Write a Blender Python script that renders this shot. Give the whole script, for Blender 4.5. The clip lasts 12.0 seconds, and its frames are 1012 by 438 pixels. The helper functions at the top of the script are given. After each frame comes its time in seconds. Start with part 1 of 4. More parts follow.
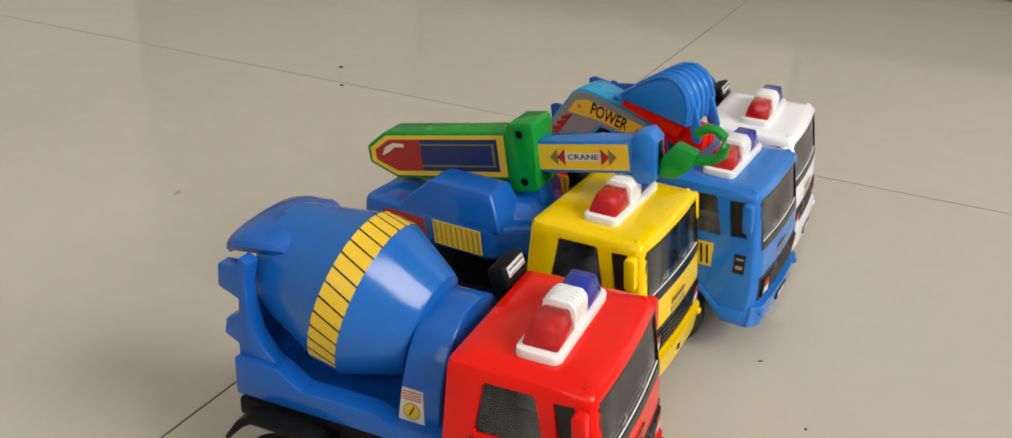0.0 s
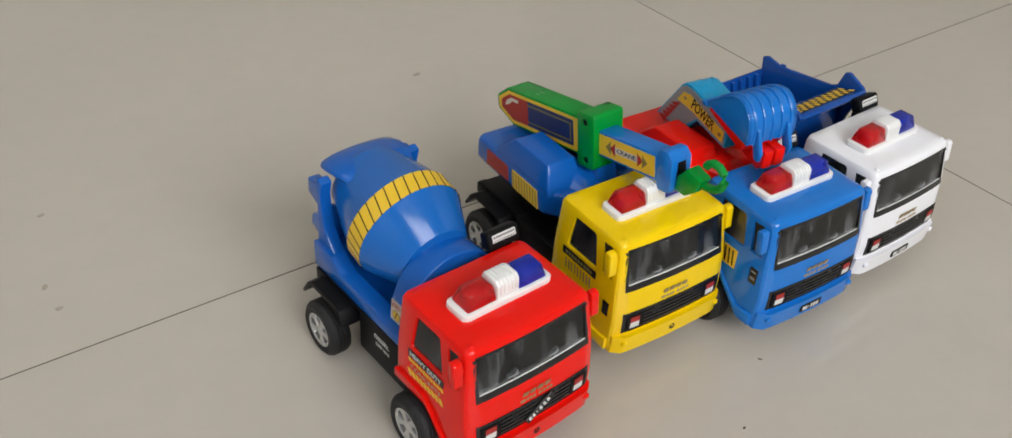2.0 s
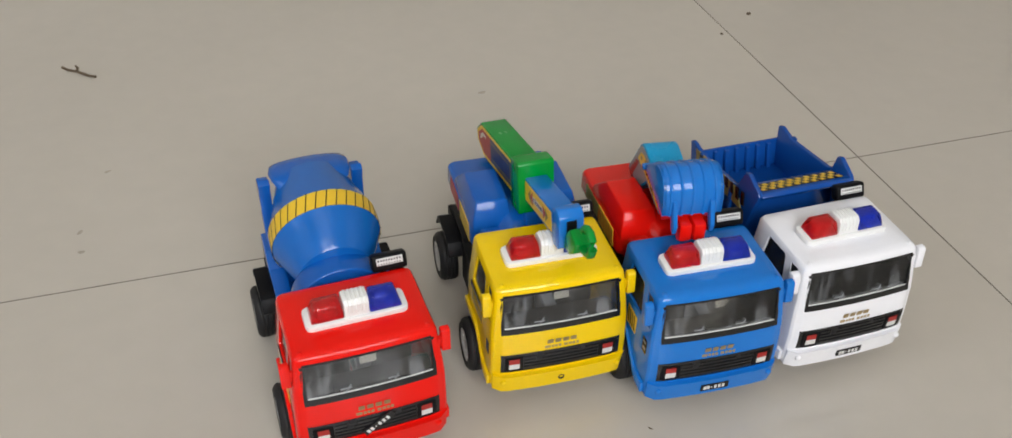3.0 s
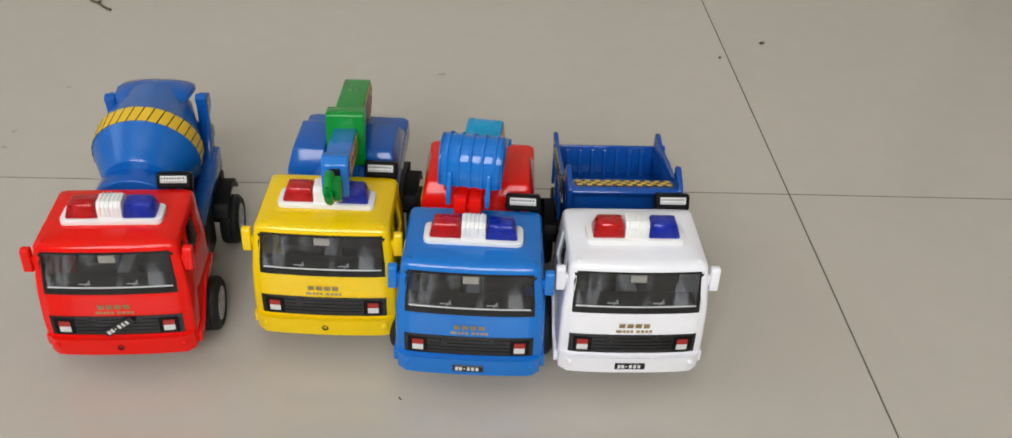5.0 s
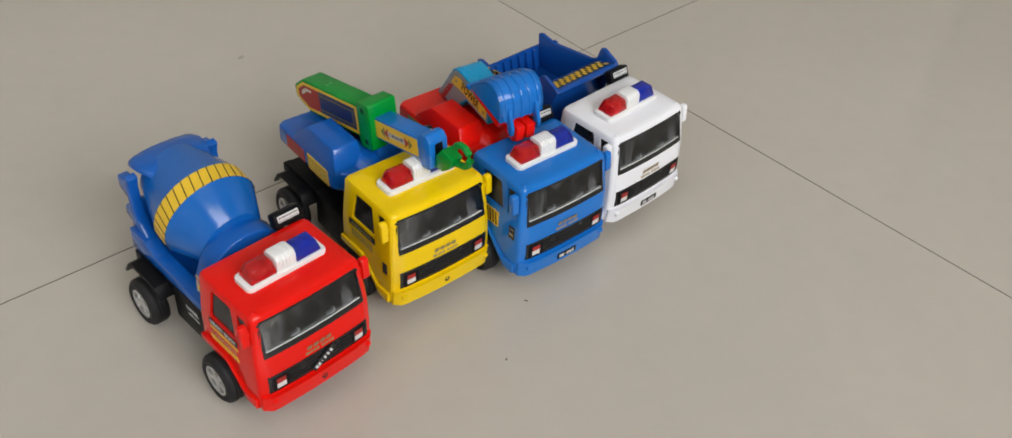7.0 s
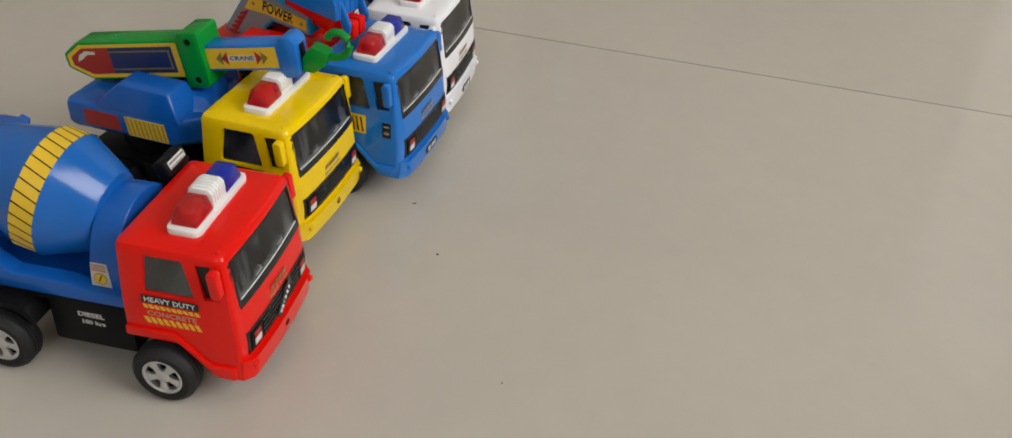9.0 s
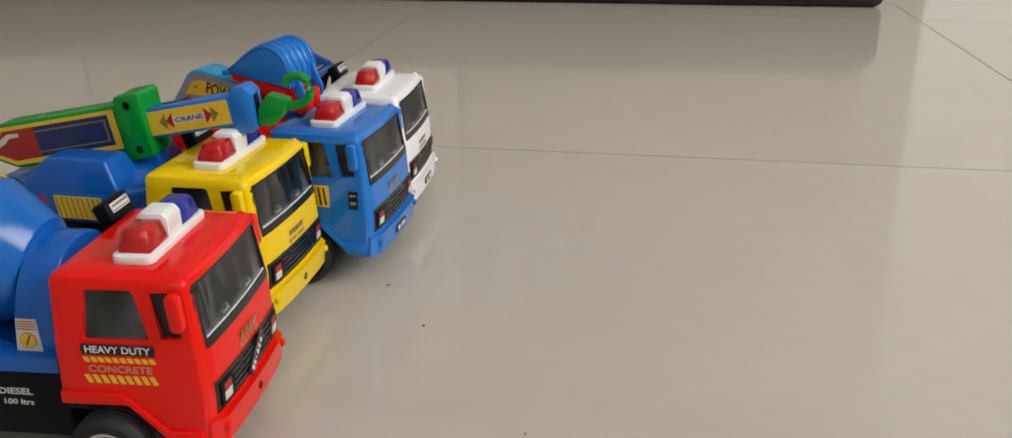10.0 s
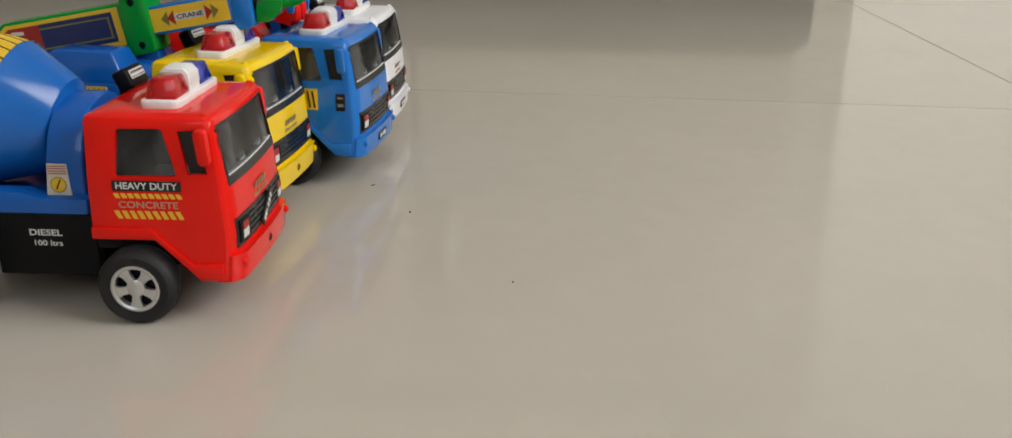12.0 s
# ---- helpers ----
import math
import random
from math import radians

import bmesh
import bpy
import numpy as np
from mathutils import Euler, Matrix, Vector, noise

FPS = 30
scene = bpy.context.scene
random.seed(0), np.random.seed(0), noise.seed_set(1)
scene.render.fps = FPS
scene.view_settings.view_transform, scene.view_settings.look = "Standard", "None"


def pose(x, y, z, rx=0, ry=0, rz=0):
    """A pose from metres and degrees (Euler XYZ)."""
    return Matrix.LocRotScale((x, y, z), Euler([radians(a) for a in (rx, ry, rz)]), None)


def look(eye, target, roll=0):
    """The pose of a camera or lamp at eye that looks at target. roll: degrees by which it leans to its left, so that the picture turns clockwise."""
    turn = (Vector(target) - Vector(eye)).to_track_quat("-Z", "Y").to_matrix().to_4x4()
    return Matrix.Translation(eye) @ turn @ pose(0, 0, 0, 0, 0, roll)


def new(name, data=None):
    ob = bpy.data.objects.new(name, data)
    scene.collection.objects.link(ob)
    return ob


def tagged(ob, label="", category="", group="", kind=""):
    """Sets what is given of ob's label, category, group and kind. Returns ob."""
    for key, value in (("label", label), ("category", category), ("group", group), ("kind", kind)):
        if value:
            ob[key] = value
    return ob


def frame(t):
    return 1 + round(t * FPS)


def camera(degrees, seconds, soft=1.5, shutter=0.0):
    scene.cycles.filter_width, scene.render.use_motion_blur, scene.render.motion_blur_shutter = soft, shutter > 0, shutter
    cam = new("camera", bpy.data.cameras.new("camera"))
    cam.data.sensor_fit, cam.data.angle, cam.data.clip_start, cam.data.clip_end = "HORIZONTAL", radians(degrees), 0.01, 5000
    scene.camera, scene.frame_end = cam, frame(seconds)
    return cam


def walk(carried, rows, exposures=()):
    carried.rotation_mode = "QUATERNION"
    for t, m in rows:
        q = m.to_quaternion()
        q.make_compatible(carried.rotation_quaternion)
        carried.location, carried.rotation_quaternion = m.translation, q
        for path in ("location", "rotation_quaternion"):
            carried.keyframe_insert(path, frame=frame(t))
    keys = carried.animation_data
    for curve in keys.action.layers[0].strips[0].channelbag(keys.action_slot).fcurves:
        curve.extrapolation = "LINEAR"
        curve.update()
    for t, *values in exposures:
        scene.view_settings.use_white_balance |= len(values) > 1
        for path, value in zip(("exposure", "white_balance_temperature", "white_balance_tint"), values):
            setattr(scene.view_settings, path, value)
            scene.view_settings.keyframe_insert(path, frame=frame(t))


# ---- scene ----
cam = camera(54.70, 12.0)
PATH = [
    (0, (-0.5715, -0.2168, 0.2119), (-0.3652, -0.1214, 0.1077), 2.70),
    (0.5, (-0.5680, -0.2537, 0.2399), (-0.3831, -0.1381, 0.1177), 3.52),
    (1, (-0.5683, -0.2934, 0.2837), (-0.4131, -0.1567, 0.1433), 2.52),
    (1.5, (-0.5546, -0.3146, 0.2967), (-0.4124, -0.1725, 0.1482), 4.29),
    (2, (-0.5222, -0.3535, 0.3131), (-0.3970, -0.1960, 0.1648), 3.98),
    (2.5, (-0.4784, -0.4090, 0.3427), (-0.3751, -0.2375, 0.1929), 3.72),
    (3, (-0.3813, -0.4340, 0.3505), (-0.3196, -0.2458, 0.1978), 1.63),
    (3.5, (-0.2969, -0.4690, 0.3309), (-0.2706, -0.2747, 0.1758), 3.63),
    (3.7, (-0.2622, -0.4774, 0.3326), (-0.2522, -0.2828, 0.1759), 3.03),
    (5.3, (-0.1942, -0.4811, 0.3262), (-0.1832, -0.2783, 0.1804), 2.97),
    (5.5, (-0.2266, -0.4799, 0.3326), (-0.2033, -0.2793, 0.1853), 2.56),
    (6, (-0.3470, -0.4801, 0.3565), (-0.2887, -0.2922, 0.2023), 1.75),
    (6.5, (-0.4340, -0.4689, 0.3739), (-0.3398, -0.2991, 0.2166), 2.53),
    (7, (-0.5072, -0.4301, 0.3796), (-0.3704, -0.2958, 0.2191), 4.82),
    (7.2, (-0.5202, -0.4079, 0.3889), (-0.3699, -0.2874, 0.2296), 5.44),
    (8.8, (-0.5940, -0.3087, 0.3336), (-0.4002, -0.2631, 0.1823), 4.92),
    (9, (-0.6174, -0.3082, 0.2838), (-0.4172, -0.2634, 0.1410), 4.08),
    (9.5, (-0.6207, -0.2904, 0.1920), (-0.4016, -0.2498, 0.0788), 1.62),
    (10, (-0.6175, -0.2824, 0.1862), (-0.3860, -0.2488, 0.0979), 0.08),
    (10.5, (-0.6561, -0.2732, 0.1643), (-0.4236, -0.2454, 0.0766), 0.68),
    (11, (-0.6726, -0.2762, 0.1509), (-0.4395, -0.2538, 0.0634), 1.14),
    (11.5, (-0.6706, -0.2771, 0.1497), (-0.4362, -0.2566, 0.0653), 0.70),
    (12, (-0.6706, -0.2713, 0.1447), (-0.4357, -0.2529, 0.0613), 0.91),
]
walk(cam, [(t, look(eye, target, roll)) for t, eye, target, roll in PATH], [(0.0, 0.34, 6680, 9), (0.5, 0.26, 6620, 9), (1.0, 0.18, 6340, 10), (2.5, 0.12, 6270, 10), (5.5, 0.07, 6260, 10), (7.0, 0.05, 6280, 10), (9.0, -0.08, 6480, 10), (9.5, -0.06, 6470, 9), (10.0, 0.03, 6500, 9), (12.0, -0.01, 6500, 9)])

# ---- world, windows, exposure ----
world = bpy.data.worlds.new("daylight")
scene.world = world
world.use_nodes = True
sky = world.node_tree.nodes.new("ShaderNodeTexSky")
sky.sky_type, sky.sun_disc = "NISHITA", False
sky.sun_elevation, sky.sun_rotation = radians(38), radians(200)
world.node_tree.links.new(sky.outputs[0], world.node_tree.nodes["Background"].inputs[0])
world.node_tree.nodes["Background"].inputs[1].default_value = 0.12


def window_light(name, place, target, width, height, watts, colour):
    lamp = bpy.data.lights.new(name, "AREA")
    lamp.shape, lamp.size, lamp.size_y, lamp.energy, lamp.color = "RECTANGLE", width, height, watts, colour
    ob = new(name, lamp)
    ob.matrix_world = look(place, target)
    return ob


# daylight standing in the three openings of the room
window_light("window_daylight", (-0.5, -2.36, 1.65), (-0.5, 0.0, 1.2), 1.7, 1.3, 56, (1.0, 0.985, 0.965))
# west window out of view and assumed; added to light the trucks' left sides
window_light("window_daylight", (-2.36, -0.35, 1.65), (0.0, -0.35, 1.2), 1.5, 1.3, 10.0, (0.96, 0.98, 1.0))
window_light("door_daylight", (2.42, -1.56, 1.05), (0.0, -1.56, 0.9), 0.96, 2.08, 2.9, (1.0, 0.93, 0.82))


# ---- materials ----
def material(name, colour, rough=0.4, metal=0.0, wear=0.06, grain=900.0, bump=0.04, spec=0.5, coat=0.0, trans=0.0, ior=1.46):
    m = bpy.data.materials.new(name)
    m.use_nodes = True
    nodes, links = m.node_tree.nodes, m.node_tree.links
    b = nodes["Principled BSDF"]
    b.inputs["Metallic"].default_value, b.inputs["IOR"].default_value = metal, ior
    b.inputs["Specular IOR Level"].default_value, b.inputs["Coat Weight"].default_value = spec, coat
    b.inputs["Coat Roughness"].default_value = 0.12
    b.inputs["Transmission Weight"].default_value = trans
    where = nodes.new("ShaderNodeTexCoord")
    fine, broad = nodes.new("ShaderNodeTexNoise"), nodes.new("ShaderNodeTexNoise")
    fine.inputs["Scale"].default_value, fine.inputs["Detail"].default_value = grain, 4
    broad.inputs["Scale"].default_value, broad.inputs["Detail"].default_value = grain / 14, 3
    for n in (fine, broad):
        links.new(where.outputs["Object"], n.inputs["Vector"])
    mix = nodes.new("ShaderNodeMix")
    mix.data_type = "RGBA"
    low = [c * (1 - 2.2 * wear) for c in colour]
    mix.inputs["A"].default_value, mix.inputs["B"].default_value = (*low, 1), (*[min(1, c * (1 + wear)) for c in colour], 1)
    both = nodes.new("ShaderNodeMath")
    both.operation, both.inputs[1].default_value = "MULTIPLY_ADD", 0.35
    links.new(fine.outputs["Fac"], both.inputs[0])
    half = nodes.new("ShaderNodeMath")
    half.operation, half.inputs[1].default_value = "MULTIPLY", 0.65
    links.new(broad.outputs["Fac"], half.inputs[0])
    links.new(half.outputs[0], both.inputs[2])
    links.new(both.outputs[0], mix.inputs["Factor"])
    links.new(mix.outputs["Result"], b.inputs["Base Color"])
    span = nodes.new("ShaderNodeMapRange")
    span.inputs["To Min"].default_value, span.inputs["To Max"].default_value = rough * 0.75, min(1, rough * 1.3)
    links.new(broad.outputs["Fac"], span.inputs["Value"])
    links.new(span.outputs["Result"], b.inputs["Roughness"])
    if bump:
        bu = nodes.new("ShaderNodeBump")
        bu.inputs["Strength"].default_value, bu.inputs["Distance"].default_value = bump, 0.0004
        links.new(both.outputs[0], bu.inputs["Height"])
        links.new(bu.outputs["Normal"], b.inputs["Normal"])
    return m


def sheet_glass(name, tint, clear=0.75, ior=1.5):
    """Thin clear plastic: a clear sheet with pale upright streaks that also mirrors the room."""
    m = bpy.data.materials.new(name)
    m.use_nodes = True
    nodes, links = m.node_tree.nodes, m.node_tree.links
    out = nodes["Material Output"]
    nodes.remove(nodes["Principled BSDF"])
    clearing, gloss, haze = nodes.new("ShaderNodeBsdfTransparent"), nodes.new("ShaderNodeBsdfGlossy"), nodes.new("ShaderNodeBsdfDiffuse")
    clearing.inputs[0].default_value = (*tint, 1)
    gloss.inputs["Roughness"].default_value = 0.07
    haze.inputs[0].default_value = (0.55, 0.57, 0.60, 1)
    fres, a, b = nodes.new("ShaderNodeFresnel"), nodes.new("ShaderNodeMixShader"), nodes.new("ShaderNodeMixShader")
    fres.inputs[0].default_value = ior
    streaks, span = nodes.new("ShaderNodeTexNoise"), nodes.new("ShaderNodeMapRange")
    streaks.inputs["Scale"].default_value = 1
    streaks.inputs["Detail"].default_value = 4
    where, stretch = nodes.new("ShaderNodeTexCoord"), nodes.new("ShaderNodeMapping")
    stretch.inputs["Scale"].default_value = (105, 60, 24)
    links.new(where.outputs["Object"], stretch.inputs["Vector"])
    links.new(stretch.outputs["Vector"], streaks.inputs["Vector"])
    span.inputs["From Min"].default_value, span.inputs["From Max"].default_value = 0.46, 0.76
    span.inputs["To Min"].default_value, span.inputs["To Max"].default_value = 0.012, 6 * (1 - clear)
    links.new(streaks.outputs["Fac"], span.inputs["Value"])
    links.new(span.outputs["Result"], a.inputs[0])
    links.new(clearing.outputs[0], a.inputs[1])
    links.new(haze.outputs[0], a.inputs[2])
    links.new(fres.outputs[0], b.inputs[0])
    links.new(a.outputs[0], b.inputs[1])
    links.new(gloss.outputs[0], b.inputs[2])
    links.new(b.outputs[0], out.inputs[0])
    return m


def tile_material():
    """Polished beige vitrified tile: faint cloud, small specks, glossy glaze with smears."""
    m = material("polished_tile", (0.52, 0.48, 0.415), rough=0.085, wear=0.065, grain=60, bump=0.0, spec=0.5)
    nodes, links = m.node_tree.nodes, m.node_tree.links
    b = nodes["Principled BSDF"]
    where = [n for n in nodes if n.type == "TEX_COORD"][0]
    old = b.inputs["Base Color"].links[0].from_socket
    # scattered brown specks of dirt
    cells = nodes.new("ShaderNodeTexVoronoi")
    cells.inputs["Scale"].default_value = 9
    near = nodes.new("ShaderNodeMapRange")
    near.inputs["From Min"].default_value, near.inputs["From Max"].default_value = 0.02, 0.075
    near.inputs["To Min"].default_value, near.inputs["To Max"].default_value = 1, 0
    links.new(where.outputs["Object"], cells.inputs["Vector"])
    links.new(cells.outputs["Distance"], near.inputs["Value"])
    patch = nodes.new("ShaderNodeTexNoise")
    patch.inputs["Scale"].default_value = 7
    gate = nodes.new("ShaderNodeMapRange")
    gate.inputs["From Min"].default_value, gate.inputs["From Max"].default_value = 0.5, 0.62
    gate.inputs["To Max"].default_value = 0.4
    links.new(where.outputs["Object"], patch.inputs["Vector"])
    links.new(patch.outputs["Fac"], gate.inputs["Value"])
    amount = nodes.new("ShaderNodeMath")
    amount.operation = "MULTIPLY"
    links.new(near.outputs["Result"], amount.inputs[0])
    links.new(gate.outputs["Result"], amount.inputs[1])
    mix = nodes.new("ShaderNodeMix")
    mix.data_type = "RGBA"
    mix.inputs["B"].default_value = (0.2, 0.16, 0.11, 1)
    links.new(amount.outputs[0], mix.inputs["Factor"])
    links.new(old, mix.inputs["A"])
    links.new(mix.outputs["Result"], b.inputs["Base Color"])
    return m


RED = material("red_plastic", (0.80, 0.008, 0.0035), 0.08, wear=0.05, spec=0.32)
YELLOW = material("yellow_plastic", (0.88, 0.60, 0.0), 0.11, wear=0.05, spec=0.45)
BLUE = material("cab_blue_plastic", (0.012, 0.17, 0.58), 0.09, wear=0.05, spec=0.48)
WHITE = material("white_plastic", (0.85, 0.85, 0.88), 0.17, wear=0.04, spec=0.48)
DEEP = material("deep_blue_plastic", (0.006, 0.105, 0.45), 0.12, wear=0.08, spec=0.5)
DARKBLUE = material("tipper_blue_plastic", (0.006, 0.066, 0.31), 0.16, wear=0.08, spec=0.48)
CYAN = material("cyan_plastic", (0.015, 0.30, 0.56), 0.26, wear=0.05, spec=0.4)
GREEN = material("green_plastic", (0.0, 0.27, 0.03), 0.24, wear=0.08, spec=0.4)
BLACK = material("black_plastic", (0.005, 0.005, 0.006), 0.42, wear=0.1, spec=0.16)
GLOSSBLACK = material("black_print", (0.012, 0.012, 0.013), 0.25, wear=0.1)
RUBBER = material("tyre_rubber", (0.010, 0.010, 0.011), 0.62, wear=0.15, bump=0.15)
SILVER = material("silver_rim", (0.62, 0.62, 0.62), 0.3, metal=0.75, wear=0.08)
INSIDE = material("dark_interior", (0.006, 0.0055, 0.0055), 0.5, wear=0.1)
REDLENS = material("red_lens", (0.80, 0.010, 0.014), 0.06, wear=0.05, coat=0.2, trans=0.72, bump=0.08)
BLUELENS = material("blue_lens", (0.012, 0.04, 0.62), 0.06, wear=0.05, coat=0.2, trans=0.72, bump=0.08)
LAMPWHITE = material("white_lamp_plastic", (0.82, 0.82, 0.80), 0.33, wear=0.03)
PRINTWHITE = material("white_print", (0.72, 0.72, 0.70), 0.4, wear=0.1)
PRINTYELLOW = material("yellow_print", (0.80, 0.52, 0.03), 0.38, wear=0.08)
PRINTRED = material("red_print", (0.36, 0.020, 0.015), 0.38, wear=0.08)
PRINTNAVY = material("navy_print", (0.012, 0.025, 0.11), 0.35, wear=0.1)
PRINTOLIVE = material("olive_print", (0.22, 0.19, 0.05), 0.38, wear=0.1)
PRINTGREY = material("grey_print", (0.26, 0.27, 0.28), 0.38, wear=0.1)
PRINTTAN = material("tan_print", (0.52, 0.30, 0.18), 0.4, wear=0.15)
PRINTCREAM = material("cream_sticker", (0.66, 0.62, 0.52), 0.38, wear=0.08)
GOLD = material("worn_gold_print", (0.42, 0.30, 0.13), 0.35, metal=0.3, wear=0.3)
GLASS = sheet_glass("clear_plastic_window", (0.78, 0.79, 0.80), 0.92)
SIDEGLASS = sheet_glass("clear_side_window", (0.6, 0.6, 0.6), 0.965, 1.42)
TILE = tile_material()
GROUT = material("dark_grout", (0.16, 0.14, 0.115), 0.85, wear=0.25, grain=300, bump=0.3)
WALL = material("cream_wall_paint", (0.72, 0.68, 0.60), 0.7, wear=0.04, grain=30, bump=0.1)
CEIL = material("white_ceiling_paint", (0.78, 0.77, 0.74), 0.8, wear=0.03, grain=30, bump=0.1)
LACQUER = material("black_lacquer", (0.008, 0.007, 0.007), 0.3, wear=0.3, grain=80)
WOOD = material("greyed_laminate", (0.46, 0.42, 0.36), 0.35, wear=0.15, grain=40)
FRAME = material("window_frame_paint", (0.6, 0.58, 0.54), 0.5, wear=0.05, grain=60)
DIRT = material("brown_crumb", (0.13, 0.095, 0.06), 0.9, wear=0.3, grain=1500)
SMUDGE = material("faint_brown_smudge", (0.42, 0.375, 0.305), 0.8, wear=0.3, grain=1500)


# ---- mesh helpers; toy parts are drawn in millimetres ----
MM = 0.001


def finish(name, bm, mat, scale=MM, smooth=35):
    bmesh.ops.recalc_face_normals(bm, faces=bm.faces)
    bmesh.ops.scale(bm, vec=(scale,) * 3, verts=bm.verts)
    me = bpy.data.meshes.new(name)
    bm.to_mesh(me)
    bm.free()
    me.materials.append(mat)
    if smooth:
        me.polygons.foreach_set("use_smooth", [True] * len(me.polygons))
        me.set_sharp_from_angle(angle=radians(smooth))
    return me


def part(name, bm, mat, parent=None, label="", smooth=35, scale=MM):
    me = bm if isinstance(bm, bpy.types.Mesh) else finish(name, bm, mat, scale, smooth)
    ob = new(name, me)
    ob.parent = parent
    return tagged(ob, label)


def pieces(name, bm, mat, parent, label="", smooth=0):
    """Each loose piece of bm as a part of its own."""
    left = set(bm.verts)
    while left:
        grow, island = [left.pop()], []
        while grow:
            v = grow.pop()
            island.append(v)
            for e in v.link_edges:
                w = e.other_vert(v)
                if w in left:
                    left.discard(w)
                    grow.append(w)
        one = bmesh.new()
        twin = {v: one.verts.new(v.co) for v in island}
        for f in {f for v in island for f in v.link_faces}:
            one.faces.new([twin[v] for v in f.verts])
        part(name, one, mat, parent, label, smooth)
    bm.free()


def moved(bm, m):
    bmesh.ops.transform(bm, matrix=m, verts=bm.verts)
    return bm


def join(a, b):
    me = bpy.data.meshes.new("join")
    b.to_mesh(me)
    b.free()
    a.from_mesh(me)
    bpy.data.meshes.remove(me)
    return a


def soften(bm, width, segments=2, angle=30):
    edges = [e for e in bm.edges if len(e.link_faces) == 2 and e.calc_face_angle(0) > radians(angle)]
    bmesh.ops.bevel(bm, geom=edges, offset=width, segments=segments, profile=0.5, affect="EDGES", clamp_overlap=True)
    return bm


def box(x0, x1, y0, y1, z0, z1, r=0.0, segments=2):
    bm = bmesh.new()
    bmesh.ops.create_cube(bm, size=1)
    for v in bm.verts:
        v.co = Vector(((x0 + x1) / 2 + v.co.x * (x1 - x0), (y0 + y1) / 2 + v.co.y * (y1 - y0), (z0 + z1) / 2 + v.co.z * (z1 - z0)))
    return soften(bm, r, segments) if r else bm


def prism(points, axis, a, b, r=0.0, segments=2):
    """A polygon of two coordinates drawn out along an axis from a to b: x: (y, z), y: (x, z), z: (x, y)."""
    bm = bmesh.new()
    put = {"x": lambda p, q, h: (h, p, q), "y": lambda p, q, h: (p, h, q), "z": lambda p, q, h: (p, q, h)}[axis]
    low = [bm.verts.new(put(p, q, a)) for p, q in points]
    high = [bm.verts.new(put(p, q, b)) for p, q in points]
    bm.faces.new(low)
    bm.faces.new(high[::-1])
    n = len(points)
    for i in range(n):
        bm.faces.new((low[i], high[i], high[(i + 1) % n], low[(i + 1) % n]))
    bmesh.ops.recalc_face_normals(bm, faces=bm.faces)
    return soften(bm, r, segments) if r else bm


def loft(rings, close=True):
    bm = bmesh.new()
    rows = [[bm.verts.new(p) for p in ring] for ring in rings]
    n = len(rings[0])
    for a, b in zip(rows, rows[1:]):
        for i in range(n):
            bm.faces.new((a[i], a[(i + 1) % n], b[(i + 1) % n], b[i]))
    if close:
        bm.faces.new(rows[0][::-1])
        bm.faces.new(rows[-1])
    bmesh.ops.recalc_face_normals(bm, faces=bm.faces)
    return bm


def lathe(profile, segments=48):
    """Profile rows (radius, height) turned about z; radius 0 closes an end."""
    rings = [[(max(r, 0.01) * math.cos(2 * math.pi * i / segments), max(r, 0.01) * math.sin(2 * math.pi * i / segments), h) for i in range(segments)] for r, h in profile]
    return loft(rings)


def tube(points, radius, sides=12):
    pts = [Vector(p) for p in points]
    rings = []
    for i, p in enumerate(pts):
        way = (pts[min(i + 1, len(pts) - 1)] - pts[max(i - 1, 0)]).normalized()
        turn = way.to_track_quat("Z", "Y").to_matrix()
        rings.append([p + turn @ Vector((radius * math.cos(2 * math.pi * k / sides), radius * math.sin(2 * math.pi * k / sides), 0)) for k in range(sides)])
    return loft(rings)


def cut(bm, cutters):
    """The solid bm less each of the solids in cutters."""
    obs = []
    for b in [bm, *cutters]:
        me = bpy.data.meshes.new("solid")
        bmesh.ops.recalc_face_normals(b, faces=b.faces)
        b.to_mesh(me)
        b.free()
        obs.append(new("solid", me))
    for o in obs[1:]:
        mod = obs[0].modifiers.new("cut", "BOOLEAN")
        mod.operation, mod.object, mod.solver = "DIFFERENCE", o, "EXACT"
    me = bpy.data.meshes.new_from_object(obs[0].evaluated_get(bpy.context.evaluated_depsgraph_get()))
    out = bmesh.new()
    out.from_mesh(me)
    for o in obs:
        old = o.data
        bpy.data.objects.remove(o)
        bpy.data.meshes.remove(old)
    bpy.data.meshes.remove(me)
    bmesh.ops.remove_doubles(out, verts=out.verts, dist=0.003)
    bmesh.ops.dissolve_degenerate(out, edges=out.edges, dist=0.002)
    return out


